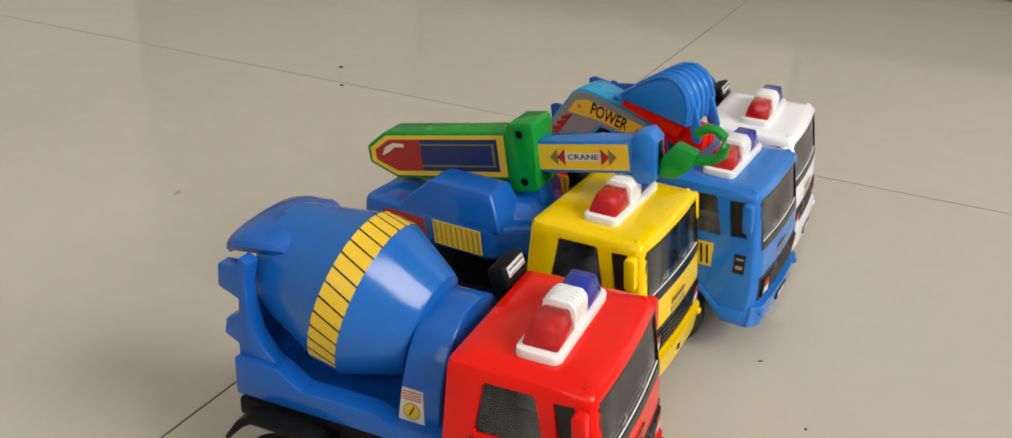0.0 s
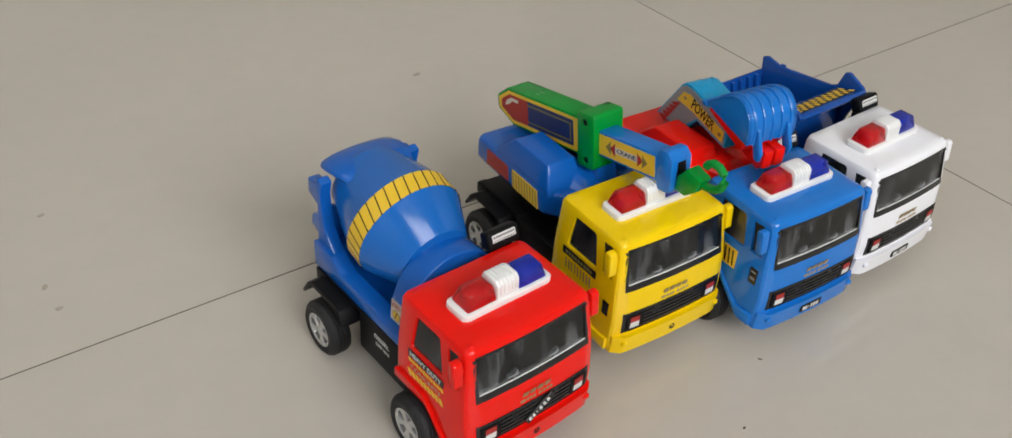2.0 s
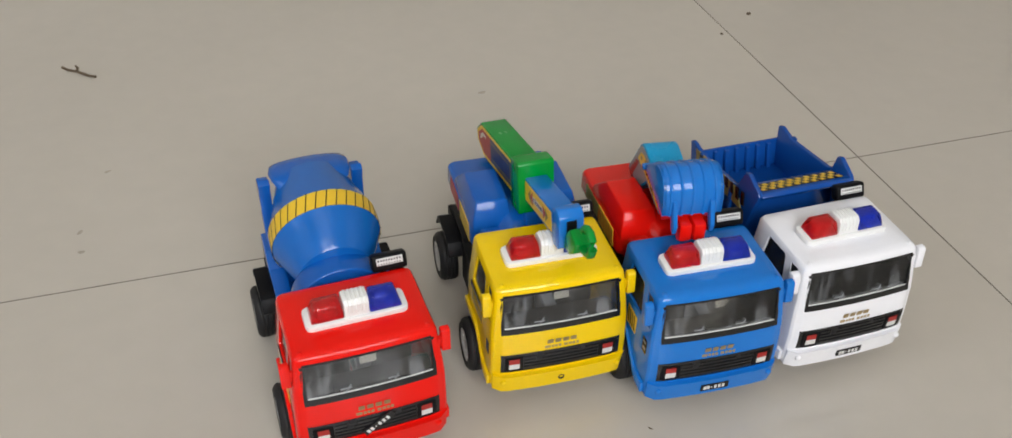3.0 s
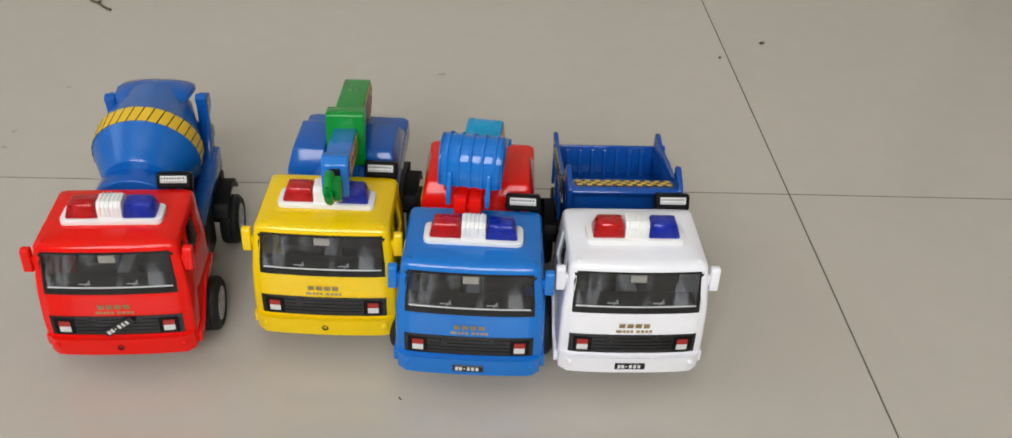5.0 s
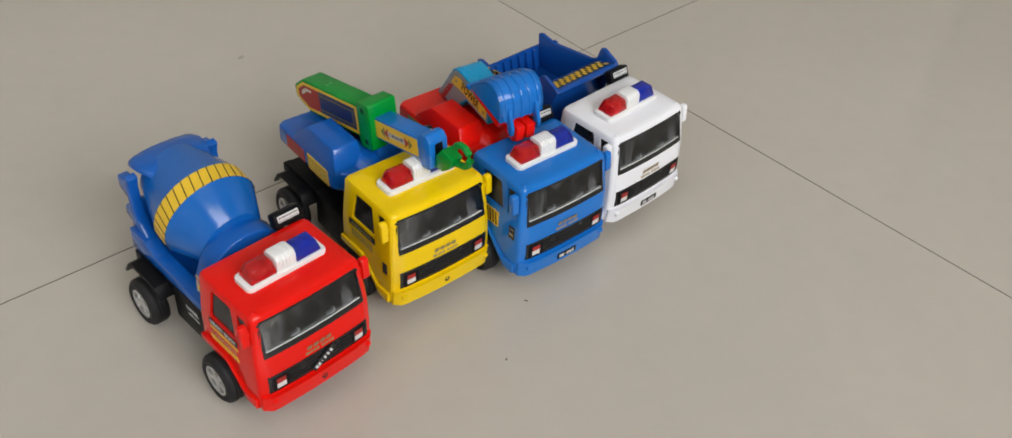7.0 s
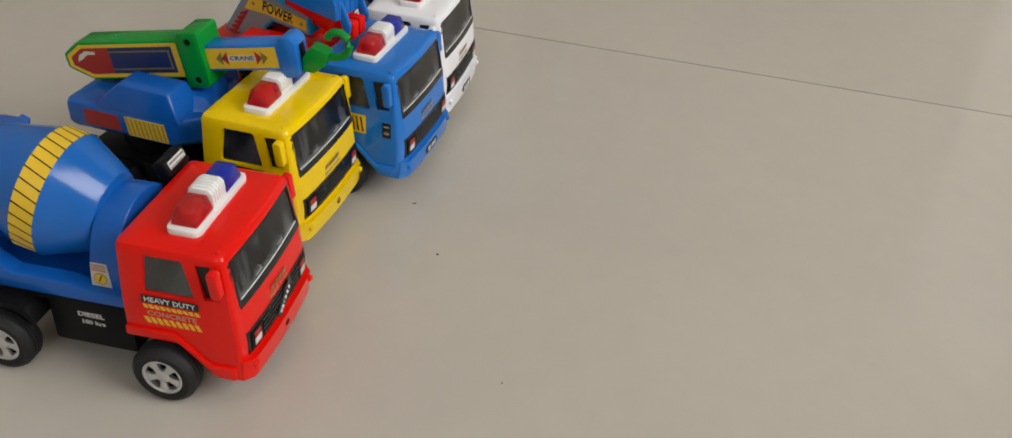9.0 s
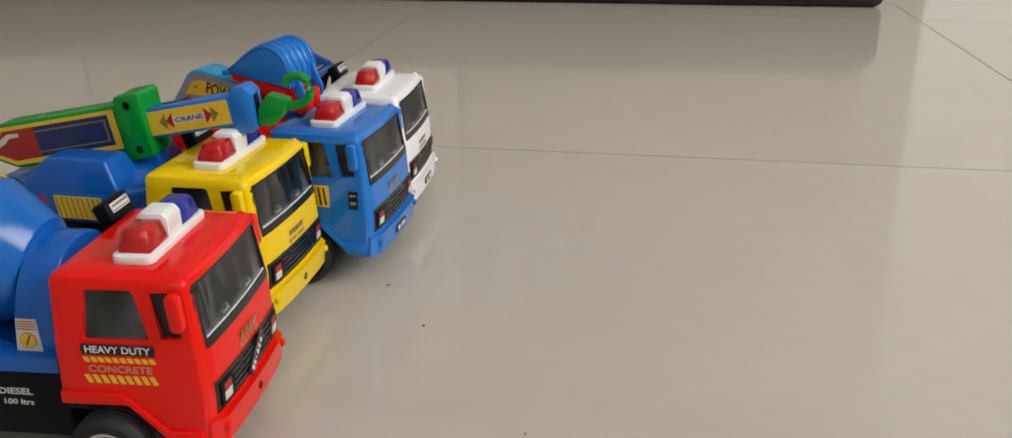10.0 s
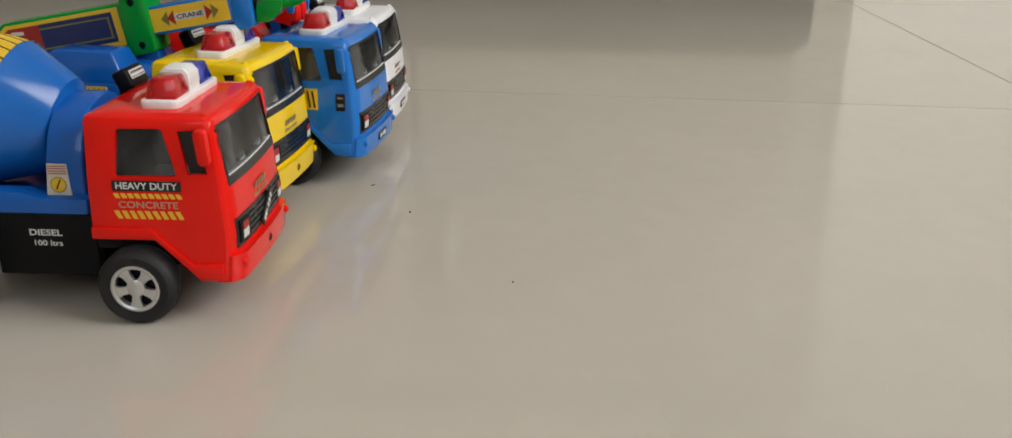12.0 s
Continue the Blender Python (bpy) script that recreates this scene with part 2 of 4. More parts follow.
def letters(text, size, width=0.0):
    """Words in the built-in font as a thin solid in x, y, their middle at the origin, size millimetres high."""
    cu = bpy.data.curves.new("words", "FONT")
    cu.body, cu.size, cu.align_x, cu.align_y, cu.extrude, cu.resolution_u = text, size * 1.4, "CENTER", "CENTER", 0.05, 3
    cu.offset = 0.02 * size
    ob = new("words", cu)
    me = bpy.data.meshes.new_from_object(ob.evaluated_get(bpy.context.evaluated_depsgraph_get()))
    bm = bmesh.new()
    bm.from_mesh(me)
    bpy.data.objects.remove(ob)
    bpy.data.curves.remove(cu)
    bpy.data.meshes.remove(me)
    if width:
        xs = [v.co.x for v in bm.verts]
        k = width / (max(xs) - min(xs))
        bmesh.ops.scale(bm, vec=(k, 1, 1), verts=bm.verts)
    return bm


# lays what is drawn in x, y on the side of a truck that looks to -x, its middle at (y, z)
def on_side(y, z, x, tilt=0.0):
    return Matrix.Translation((x, y, z)) @ Matrix.Rotation(radians(-90), 4, "Z") @ Matrix.Rotation(radians(90 + tilt), 4, "X")


def line(table, z):
    for (a, va), (b, vb) in zip(table, table[1:]):
        if z <= b:
            return va + (vb - va) * max(0, (z - a)) / (b - a)
    return table[-1][1]


# ---- the toy truck: cab, chassis, wheels (origin on the floor under the middle of the bumper, y to the rear) ----
NOSE = [(14, 3.0), (25, 2.0), (31, 1.8), (46.5, 3.2), (66, 6.8), (71, 8.2)]
HALF = [(14, 32.0), (25, 32.6), (47, 32.2), (70.5, 29.6)]


def front_y(x, z):
    return line(NOSE, z) + 1.3 * (x / 30) ** 2 + 3.6 * (max(0, abs(x) - 26.5) / 5.5) ** 2


def cab_ring(z, inset=0.0, grow=0.0):
    w, back, r = line(HALF, z) - grow, 50.6 - grow, 2.6
    pts = []
    for i in range(-10, 11):
        x = (w - r) * math.copysign(1 - (1 - abs(i) / 10) ** 1.5, i)
        pts.append((x, front_y(x, z) + grow, z))
    yc = front_y(w - r, z) + r + grow
    for a in (30, 60, 90):
        pts.append((w - r + r * math.sin(radians(a)), yc - r * math.cos(radians(a)), z))
    for y in (18, 30, 42):
        pts.append((w, y, z))
    for a in (0, 45, 90):
        pts.append((w - r + r * math.cos(radians(a)), back - r + r * math.sin(radians(a)), z))
    pts.append((0, back, z))
    for a in (90, 45, 0):
        pts.append((-w + r - r * math.cos(radians(a)), back - r + r * math.sin(radians(a)), z))
    for y in (42, 30, 18):
        pts.append((-w, y, z))
    for a in (90, 60, 30):
        pts.append((-w + r - r * math.sin(radians(a)), yc - r * math.cos(radians(a)), z))
    k = 1 - inset / 30
    return [(x * k, 28 + (y - 28) * k, z) for x, y, _ in pts]


def skin(x0, x1, z0, z1, out, thick, n=14, m=3):
    """A sheet that follows the cab's curved front, its face out millimetres before it."""
    bm = bmesh.new()
    grid = lambda off: [[bm.verts.new((x0 + (x1 - x0) * i / n, front_y(x0 + (x1 - x0) * i / n, z0 + (z1 - z0) * j / m) - off, z0 + (z1 - z0) * j / m)) for i in range(n + 1)] for j in range(m + 1)]
    f, b = grid(out), grid(out - thick)
    for g, flip in ((f, 1), (b, -1)):
        for j in range(m):
            for i in range(n):
                bm.faces.new((g[j][i], g[j][i + 1], g[j + 1][i + 1], g[j + 1][i])[::flip])
    rim = [(0, i) for i in range(n + 1)] + [(j, n) for j in range(1, m + 1)] + [(m, i) for i in range(n - 1, -1, -1)] + [(j, 0) for j in range(m - 1, 0, -1)]
    for (a, c), (d, e) in zip(rim, rim[1:] + rim[:1]):
        bm.faces.new((f[a][c], b[a][c], b[d][e], f[d][e]))
    return bm


def cab_side_x(z, out=0.15):
    return -(line(HALF, z) + out)


def side_sheet(points, z, mat, parent, name, label="", out=0.2, thick=0.25):
    """A flat sticker on the cab's left side, points (y, z)."""
    bm = prism(points, "x", cab_side_x(z, out), cab_side_x(z, out) + thick)
    return part(name, bm, mat, parent, label, smooth=0)


WHEEL = {}


def wheel(truck, x, y, radius=13.2):
    """A rubber tyre with tread grooves on a silver rim with five spokes; side is the sign of x."""
    side = 1 if x > 0 else -1
    hub = new("wheel")
    hub.parent = truck
    hub.matrix_local = Matrix.Translation((x * MM, y * MM, radius * MM)) @ Matrix.Rotation(radians(90 * side), 4, "Y") @ Matrix.Rotation(radians(17 * y), 4, "Z")
    if not WHEEL:
        w, r = 9.5, radius
        tread = [(8.2, 0.2), (8.7, -0.1), (11.0, 0.5), (12.5, -0.6), (r, -2)]
        for k in range(3):
            z = -2.6 - k * 1.9
            tread += [(r, z), (r - 0.5, z - 0.25), (r - 0.5, z - 0.6), (r, z - 0.85)]
        tread += [(12.5, -w + 0.6), (9, -w), (5, -w), (5, -3.0), (8.2, -3.0)]
        bm = bmesh.new()
        n = 40
        rows = [[bm.verts.new((p * math.cos(2 * math.pi * i / n), p * math.sin(2 * math.pi * i / n), h)) for i in range(n)] for p, h in tread]
        for a, b in zip(rows, rows[1:] + rows[:1]):
            for i in range(n):
                bm.faces.new((a[i], a[(i + 1) % n], b[(i + 1) % n], b[i]))
        WHEEL["tyre"] = finish("tyre", bm, RUBBER)
        bm = bmesh.new()
        ring = [(6.9, -2.2), (6.9, -0.1), (7.5, 0.25), (8.2, 0.1), (8.3, -2.6), (6.9, -2.6)]
        rows = [[bm.verts.new((p * math.cos(2 * math.pi * i / n), p * math.sin(2 * math.pi * i / n), h)) for i in range(n)] for p, h in ring]
        for a, b in zip(rows, rows[1:] + rows[:1]):
            for i in range(n):
                bm.faces.new((a[i], a[(i + 1) % n], b[(i + 1) % n], b[i]))
        for k in range(5):
            a = 72 * k
            spoke = prism([(1.6, -1.3), (5.0, -1.5), (7.4, -2.7), (7.4, 2.7), (5.0, 1.5), (1.6, 1.3)], "z", -1.9, -0.3, 0.2)
            join(bm, moved(spoke, Matrix.Rotation(radians(a), 4, "Z")))
        join(bm, lathe([(0, -2), (3.0, -2), (3.0, -0.35), (2.5, 0.0), (0, 0.1)], 24))
        WHEEL["rim"] = finish("rim", bm, SILVER)
        WHEEL["hub_back"] = finish("hub_back", lathe([(0, -4), (7.8, -4), (7.8, -2.7), (0, -2.7)], 30), BLACK)
    part("tyre", WHEEL["tyre"], None, hub, "black rubber tyre with grooved tread")
    part("rim", WHEEL["rim"], None, hub, "silver five-spoke rim")
    part("hub_back", WHEEL["hub_back"], None, hub)
    return hub


def cab(truck, mat, skew=0.0):
    """The cab shell and all that is fixed to it; skew: degrees by which it sits turned on its chassis."""
    rings = [cab_ring(14.6, 0.5), cab_ring(15.2)] + [cab_ring(z) for z in (20, 25, 31, 38, 46, 52, 58, 64)]
    rings += [cab_ring(67.8), cab_ring(69.1, 0.6), cab_ring(69.8, 1.7), cab_ring(70.3, 6), cab_ring(70.6, 14)]
    shell = loft(rings)
    hollow = loft([cab_ring(z, grow=1.7) for z in (30, 33, 39, 47, 52, 58, 64, 67.6)])
    screen = prism([(-27.6, 46.6), (27.6, 46.6), (28.0, 48), (26.7, 65.6), (25.8, 66.6), (-25.8, 66.6), (-26.7, 65.6), (-28.0, 48)], "y", -10, 16)
    arch = prism([(14.8, 5), (14.8, 15.2), (28.8, 29.2), (60, 29.2), (60, 5)], "x", -50, 50)
    cutters = [hollow, screen, arch]
    for s in (-1, 1):
        cutters.append(prism([(20.4, 51.4), (21.2, 50.6), (39.9, 50.2), (40.7, 51.0), (39.3, 65.0), (38.4, 65.8), (25.2, 66.0), (24.2, 65.2)], "x", s * 40, s * 26))
        cutters.append(prism([(10.2, 51.6), (16.6, 51.2), (19.4, 65.4), (13.6, 65.8)], "x", s * 40, s * 26))
    bm = cut(shell, cutters)
    body = part("cab", bm, mat, truck, smooth=28)
    # glazing and its black rubber surround
    part("windscreen", skin(-27.3, 27.3, 47.6, 66.2, -0.55, 0.5), GLASS, body, "clear windscreen with moulded wipers").visible_shadow = False
    gasket = skin(-27.9, 27.9, 46.7, 49.4, 0.12, 0.8)
    join(gasket, skin(-26.8, 26.8, 65.7, 66.7, 0.0, 0.7))
    for s in (-1, 1):
        join(gasket, skin(s * 27.9 if s < 0 else 26.4, -26.4 if s < 0 else 27.9, 49.4, 65.7, -0.02, 0.7, n=2))
    part("windscreen_gasket", gasket, GLOSSBLACK, body, "black windscreen surround")
    for y in (-9.5, 10.5):
        wiper = skin(y - 3.4, y + 1.6, 51.2, 51.7, -0.42, 0.25, n=4, m=1)
        arm = skin(y - 0.25, y + 0.25, 49.1, 53.4, -0.42, 0.25, n=1, m=2)
        moved(arm, Matrix.Translation((y, 0, 51.2)) @ Matrix.Rotation(radians(35), 4, "Y") @ Matrix.Translation((-y, 0, -51.2)))
        part("wiper", join(wiper, arm), PRINTGREY, body)
    # thin white strip: light caught by the glazing's lower edge, put in as colour
    part("edge_glint", skin(-26.2, 26.2, 49.5, 49.95, -0.3, 0.3, m=1), PRINTWHITE, body, "white strip painted as the glint on the glazing's lower edge")
    part("rear_view_mirror", skin(-3.4, 3.4, 61.0, 64.2, -1.3, 0.5, n=4), PRINTCREAM, body, "pale rear-view mirror")
    for s in (-1, 1):
        win = prism([(20.9, 50.8), (40.2, 50.4), (39.0, 65.6), (24.8, 65.8)], "x", s * 31.4, s * 30.9)
        for v in win.verts:
            v.co.x = s * (line(HALF, v.co.z) - (1.3 if abs(v.co.x) < 31.1 else 0.9))
        part("side_window", win, SIDEGLASS, body, smooth=0).visible_shadow = False
        quarter = prism([(10.4, 51.7), (16.4, 51.3), (19.2, 65.2), (13.8, 65.6)], "x", s * (line(HALF, 58) - 1.5), s * (line(HALF, 58) - 1.1))
        part("quarter_window", quarter, INSIDE, body, smooth=0)
        mirror = prism([(7.9, 56.2), (8.9, 65.8), (9.9, 66.8), (12.2, 66.8), (12.9, 65.8), (11.9, 56.2), (10.9, 55.2), (8.9, 55.2)], "x", s * 31.4, s * 35.4, 0.7)
        join(mirror, box(*sorted((s * 29.2, s * 32.2)), 9.6, 11.6, 57.5, 62.5, 0.3))
        part("wing_mirror", mirror, mat, body)
    inner = box(-28, 28, 8.5, 19, 30, 47, 1.5)
    join(inner, box(-28.5, 28.5, 44.5, 47.5, 30, 66))
    for x in (-14, 14):
        join(inner, box(x - 10, x + 10, 30, 41, 30, 43, 2))
        join(inner, box(x - 9, x + 9, 38.5, 42, 42, 57, 1.5))
    # added grey block between the seats: its colour stands for a streak of light
    part("light_patch_block", box(-2.6, 3.4, 19.5, 40, 30, 44.5, 0.8), PRINTGREY, body, "grey block added for the bright patch of light inside the cab")
    part("interior", inner, INSIDE, body, "dark dashboard and seats")
    # bumper, grille, lamps
    bump = skin(-31.6, 31.6, 14.0, 23.4, 2.5, 5.0, n=18, m=4)
    soften(bump, 1.0, 3, 50)
    part("bumper", bump, mat, body)
    for s in (-1, 1):
        knob = lathe([(0, -0.6), (1.5, -0.6), (1.4, 0.3), (0.8, 0.8), (0, 0.9)], 14)
        moved(knob, Matrix.Translation((s * 27.2, front_y(27.2, 20) - 2.7, 20.2)) @ Matrix.Rotation(radians(90), 4, "X"))
        part("bumper_peg", knob, mat, body)
        points = [(7.0, 15.2), (14.8, 15.2), (28.8, 29.2), (49.6, 29.2), (49.6, 33.2), (30.4, 33.2), (16.8, 20.6), (7.0, 21.0)]
        part("sill", prism(points, "x", s * 32.0, s * 33.7, 0.3), mat, body)
    grille = skin(-28.2, 28.2, 25.0, 35.4, 0.35, 0.8)
    part("grille", grille, GLOSSBLACK, body, "black radiator grille panel")
    slats = bmesh.new()
    for z in (26.8, 28.8, 30.8, 32.8):
        join(slats, skin(-17.5, 17.5, z, z + 0.9, 0.75, 0.6, m=1))
    pieces("slat", slats, GLOSSBLACK, body)
    for s in (-1, 1):
        part("lamp_bezel", soften(skin(s * 22.2 - 4.2, s * 22.2 + 4.2, 26.2, 34.0, 0.7, 0.7, n=3), 0.3, 1, 50), BLACK, body)
        part("indicator", skin(s * 22.2 - 2.4, s * 22.2 + 2.4, 30.4, 33.0, 0.95, 0.4, n=3, m=1), PRINTRED, body, "red indicator lens")
        part("headlamp", skin(s * 22.2 - 2.4, s * 22.2 + 2.4, 27.3, 30.3, 0.95, 0.4, n=3, m=1), PRINTWHITE, body, "white headlamp")
    # maker's mark and model line, drawn as plain worn shapes
    mark = bmesh.new()
    for k in range(4):
        x = -5.4 + k * 3.6
        pts = [(x - 1.35, 39.0), (x + 1.35, 39.0), (x + 1.35, 41.6), (x - 1.35, 41.6)]
        join(mark, moved(prism(pts, "y", -0.12, 0.1), Matrix.Translation((0, front_y(x, 40) - 0.12, 0)) @ Matrix.Translation((0, 0, 39.7)) @ Matrix.Rotation(radians(10), 4, "X") @ Matrix.Translation((0, 0, -39.7))))
    pieces("badge", mark, GOLD, body, "worn gilt maker's mark")
    model = bmesh.new()
    for x, w in ((-6.6, 2.6), (-4.2, 1.2), (-2.6, 1.2), (-0.9, 1.3), (1.9, 1.6), (3.9, 1.3), (5.7, 1.4), (7.5, 1.3)):
        join(model, skin(x - w / 2, x + w / 2, 36.5, 37.9, 0.1, 0.2, n=1, m=1))
    pieces("badge", model, GOLD, body, "thin worn model line")
    for s in (-1, 1):
        nub = lathe([(0, -0.8), (1.3, -0.8), (1.2, 0.5), (0.7, 0.9), (0, 1.0)], 12)
        part("roof_peg", moved(nub, Matrix.Translation((s * 26.4, 11.5, 69.6))), mat, body)
    # roof light bar
    bar = new("light_bar")
    bar.parent = truck
    twist = Matrix.Translation((0, 20 * MM, 0)) @ Matrix.Rotation(radians(skew), 4, "Z") @ Matrix.Translation((0, -20 * MM, 0))
    bar.matrix_local = body.matrix_local = twist
    z = 70.0
    plan = []
    for cx, cy, a0 in ((18.7, 31.7, 0), (-18.7, 31.7, 90), (-18.7, 24.0, 180), (18.7, 24.0, 270)):
        plan += [(cx + 2.8 * math.cos(radians(a0 + a)), cy + 2.8 * math.sin(radians(a0 + a))) for a in (0, 30, 60, 90)]
    part("light_bar_base", prism(plan, "z", z, z + 3.0, 0.6), LAMPWHITE, bar, "white light bar base")
    hump = prism([(22.6, z + 2.6), (22.9, z + 8.8), (24.6, z + 10.6), (31.0, z + 10.6), (32.8, z + 8.8), (33.2, z + 2.6)], "x", -5.2, 5.2, 0.4)
    for k in range(5):
        x = -3.6 + k * 1.8
        join(hump, tube([(x, 22.5, z + 5), (x, 22.8, z + 8.8), (x, 24.5, z + 10.7), (x, 31.1, z + 10.7), (x, 33, z + 8.8)], 0.38, 6))
    part("centre_block", hump, LAMPWHITE, bar, "ribbed white centre block")
    for s, m, n in ((-1, REDLENS, "red"), (1, BLUELENS, "blue")):
        lens = loft([[(s * (12.2 + a * (7.0 - i)), 27.9 + b * (5.4 - j), z + h) for a, b in ((-1, -1), (1, -1), (1, 1), (-1, 1))] for h, i, j in ((2.8, 0, 0), (6.0, 0.4, 0.7), (9.7, 1.1, 1.6))])
        for v in lens.verts:
            if v.co.z > z + 5 and s * v.co.x > 12:
                v.co.x -= s * 0.16 * (v.co.z - z - 2.8)
        soften(lens, 0.9, 3, 25)
        part(n + "_lens", lens, m, bar, "clear %s beacon lens" % n)
        # white core added inside the lens so that it looks lit from within
        core = lathe([(0, 0), (4.2, 0), (3.6, 3.4), (1.6, 4.8), (0, 5.0)], 16)
        part("lens_glow_core", moved(core, Matrix.Translation((s * 12, 27.9, z + 3.1))), LAMPWHITE, bar)
    return body


def plate(body, mat_marks, x, z, w=13.0, h=3.4, lean=0.0, out=1.6):
    """A black number plate with its writing as plain pale bars."""
    y = front_y(x, z) - out
    m = Matrix.Translation((x, y, z)) @ Matrix.Rotation(radians(-lean), 4, "Y")
    part("number_plate", moved(box(-w / 2, w / 2, -0.3, 0.5, -h / 2, h / 2, 0.15, 1), m), GLOSSBLACK, body, "black number plate sticker")
    bars = bmesh.new()
    for k, (c, s) in enumerate(((-0.36, 1.3), (-0.24, 1.3), (-0.12, 0.7), (0.02, 1.2), (0.16, 1.2), (0.30, 1.2))):
        tall = 0.3 if k == 2 else h * 0.27
        join(bars, box(c * w - s / 2, c * w + s / 2, -0.42, -0.2, -tall, tall))
    pieces("plate_bar", moved(bars, m), PRINTWHITE, body)


def screw_hole(body, x, z):
    hole = lathe([(0, -0.4), (1.5, -0.4), (1.5, 0.2), (1.0, 0.25), (0.8, -0.1), (0, -0.1)], 16)
    part("screw", moved(hole, Matrix.Translation((x, front_y(x, z) - 2.55, z)) @ Matrix.Rotation(radians(90), 4, "X")), BLACK, body, "dark screw in the bumper")


def chassis(truck, rear=101.0, length=119.0):
    base = box(-12, 12, 8, length - 3, 7.5, 26, 1)
    join(base, box(-26.5, 26.5, 50.5, length, 27.5, 31.0, 0.8))
    join(base, box(-29, 29, 24, 50.5, 20, 25, 1))
    for s in (-1, 1):
        join(base, box(*sorted((s * 14, s * 27.4)), 51, 86, 9.0, 31.2, 1.2))
        join(base, box(*sorted((s * 18, s * 26)), 52, 58, 9, 14, 1))
        join(base, box(*sorted((s * 22, s * 27.5)), length - 7, length + 2, 24, 30, 0.8))
    part("chassis", base, BLACK, truck, "black plastic chassis with side tanks")
    for s in (-1, 1):
        d = rear - 101
        arch = [(84 + d, 25.5), (88 + d, 31.5), (92 + d, 33.2), (110 + d, 33.2), (114 + d, 30.5), (119 + d, 23.0), (117.6 + d, 22.4), (112 + d, 28.6), (109 + d, 30.6), (93 + d, 30.6), (89.5 + d, 28.8), (86 + d, 23.6)]
        part("mudguard", prism(arch, "x", s * 20, s * 34.0, 0.4), BLACK, truck, "black rear mudguard")
        wheel(truck, s * 37.2, 35.8)
        wheel(truck, s * 36.8, rear)
    for y in (35.8, rear):
        part("axle", moved(lathe([(0, -33), (2, -33), (2, 33), (0, 33)], 12), Matrix.Translation((0, y, 13.2)) @ Matrix.Rotation(radians(90), 4, "Y")), BLACK, truck)
    # air intake behind the cab with a bright louvre
    stack = new("air_intake")
    stack.parent = truck
    tilt = Matrix.Translation((21.0, 53.8, 68.0)) @ Matrix.Rotation(radians(-24), 4, "X")
    part("intake_box", moved(box(-7.9, 7.9, -3.0, 3.0, -3.8, 3.8, 1.3, 3), tilt), BLACK, stack, "black air intake box")
    part("intake_post", join(box(24.5, 28, 53.5, 57.5, 29, 65, 0.6), box(17, 20, 53.5, 57, 29, 64, 0.6)), BLACK, stack)
    louvre = part("intake_louvre", moved(box(-5.9, 5.9, -3.4, -2.8, -0.9, 2.4, 0.4), tilt), PRINTWHITE, stack, "bright white louvre with dark slots")
    slots = bmesh.new()
    for k in range(9):
        join(slots, box(-5.3 + k * 1.2, -4.7 + k * 1.2, -3.52, -3.3, 0.9, 1.8))
        join(slots, box(-5.3 + k * 1.2, -4.8 + k * 1.2, -3.52, -3.3, -0.5, 0.0))
    pieces("slot", moved(slots, tilt), BLACK, louvre)


def truck_base(name, label, x, y, yaw, mat, skew=0.0, group="toy trucks in a row"):
    t = tagged(new(name), label, "toy truck", group)
    t.matrix_world = pose(x * MM, y * MM, 0, 0, 0, yaw)
    return t, cab(t, mat, skew)


def raise_body(truck, height, back=0.0):
    """Sets all that rides on the wheels behind the cab at its height."""
    for ob in truck.children:
        if ob.name.split(".")[0] not in ("cab", "light_bar", "wheel", "axle", "mudguard"):
            ob.location.z += height * MM
            if ob.name.split(".")[0] not in ("chassis", "air_intake"):
                ob.location.y += back * MM


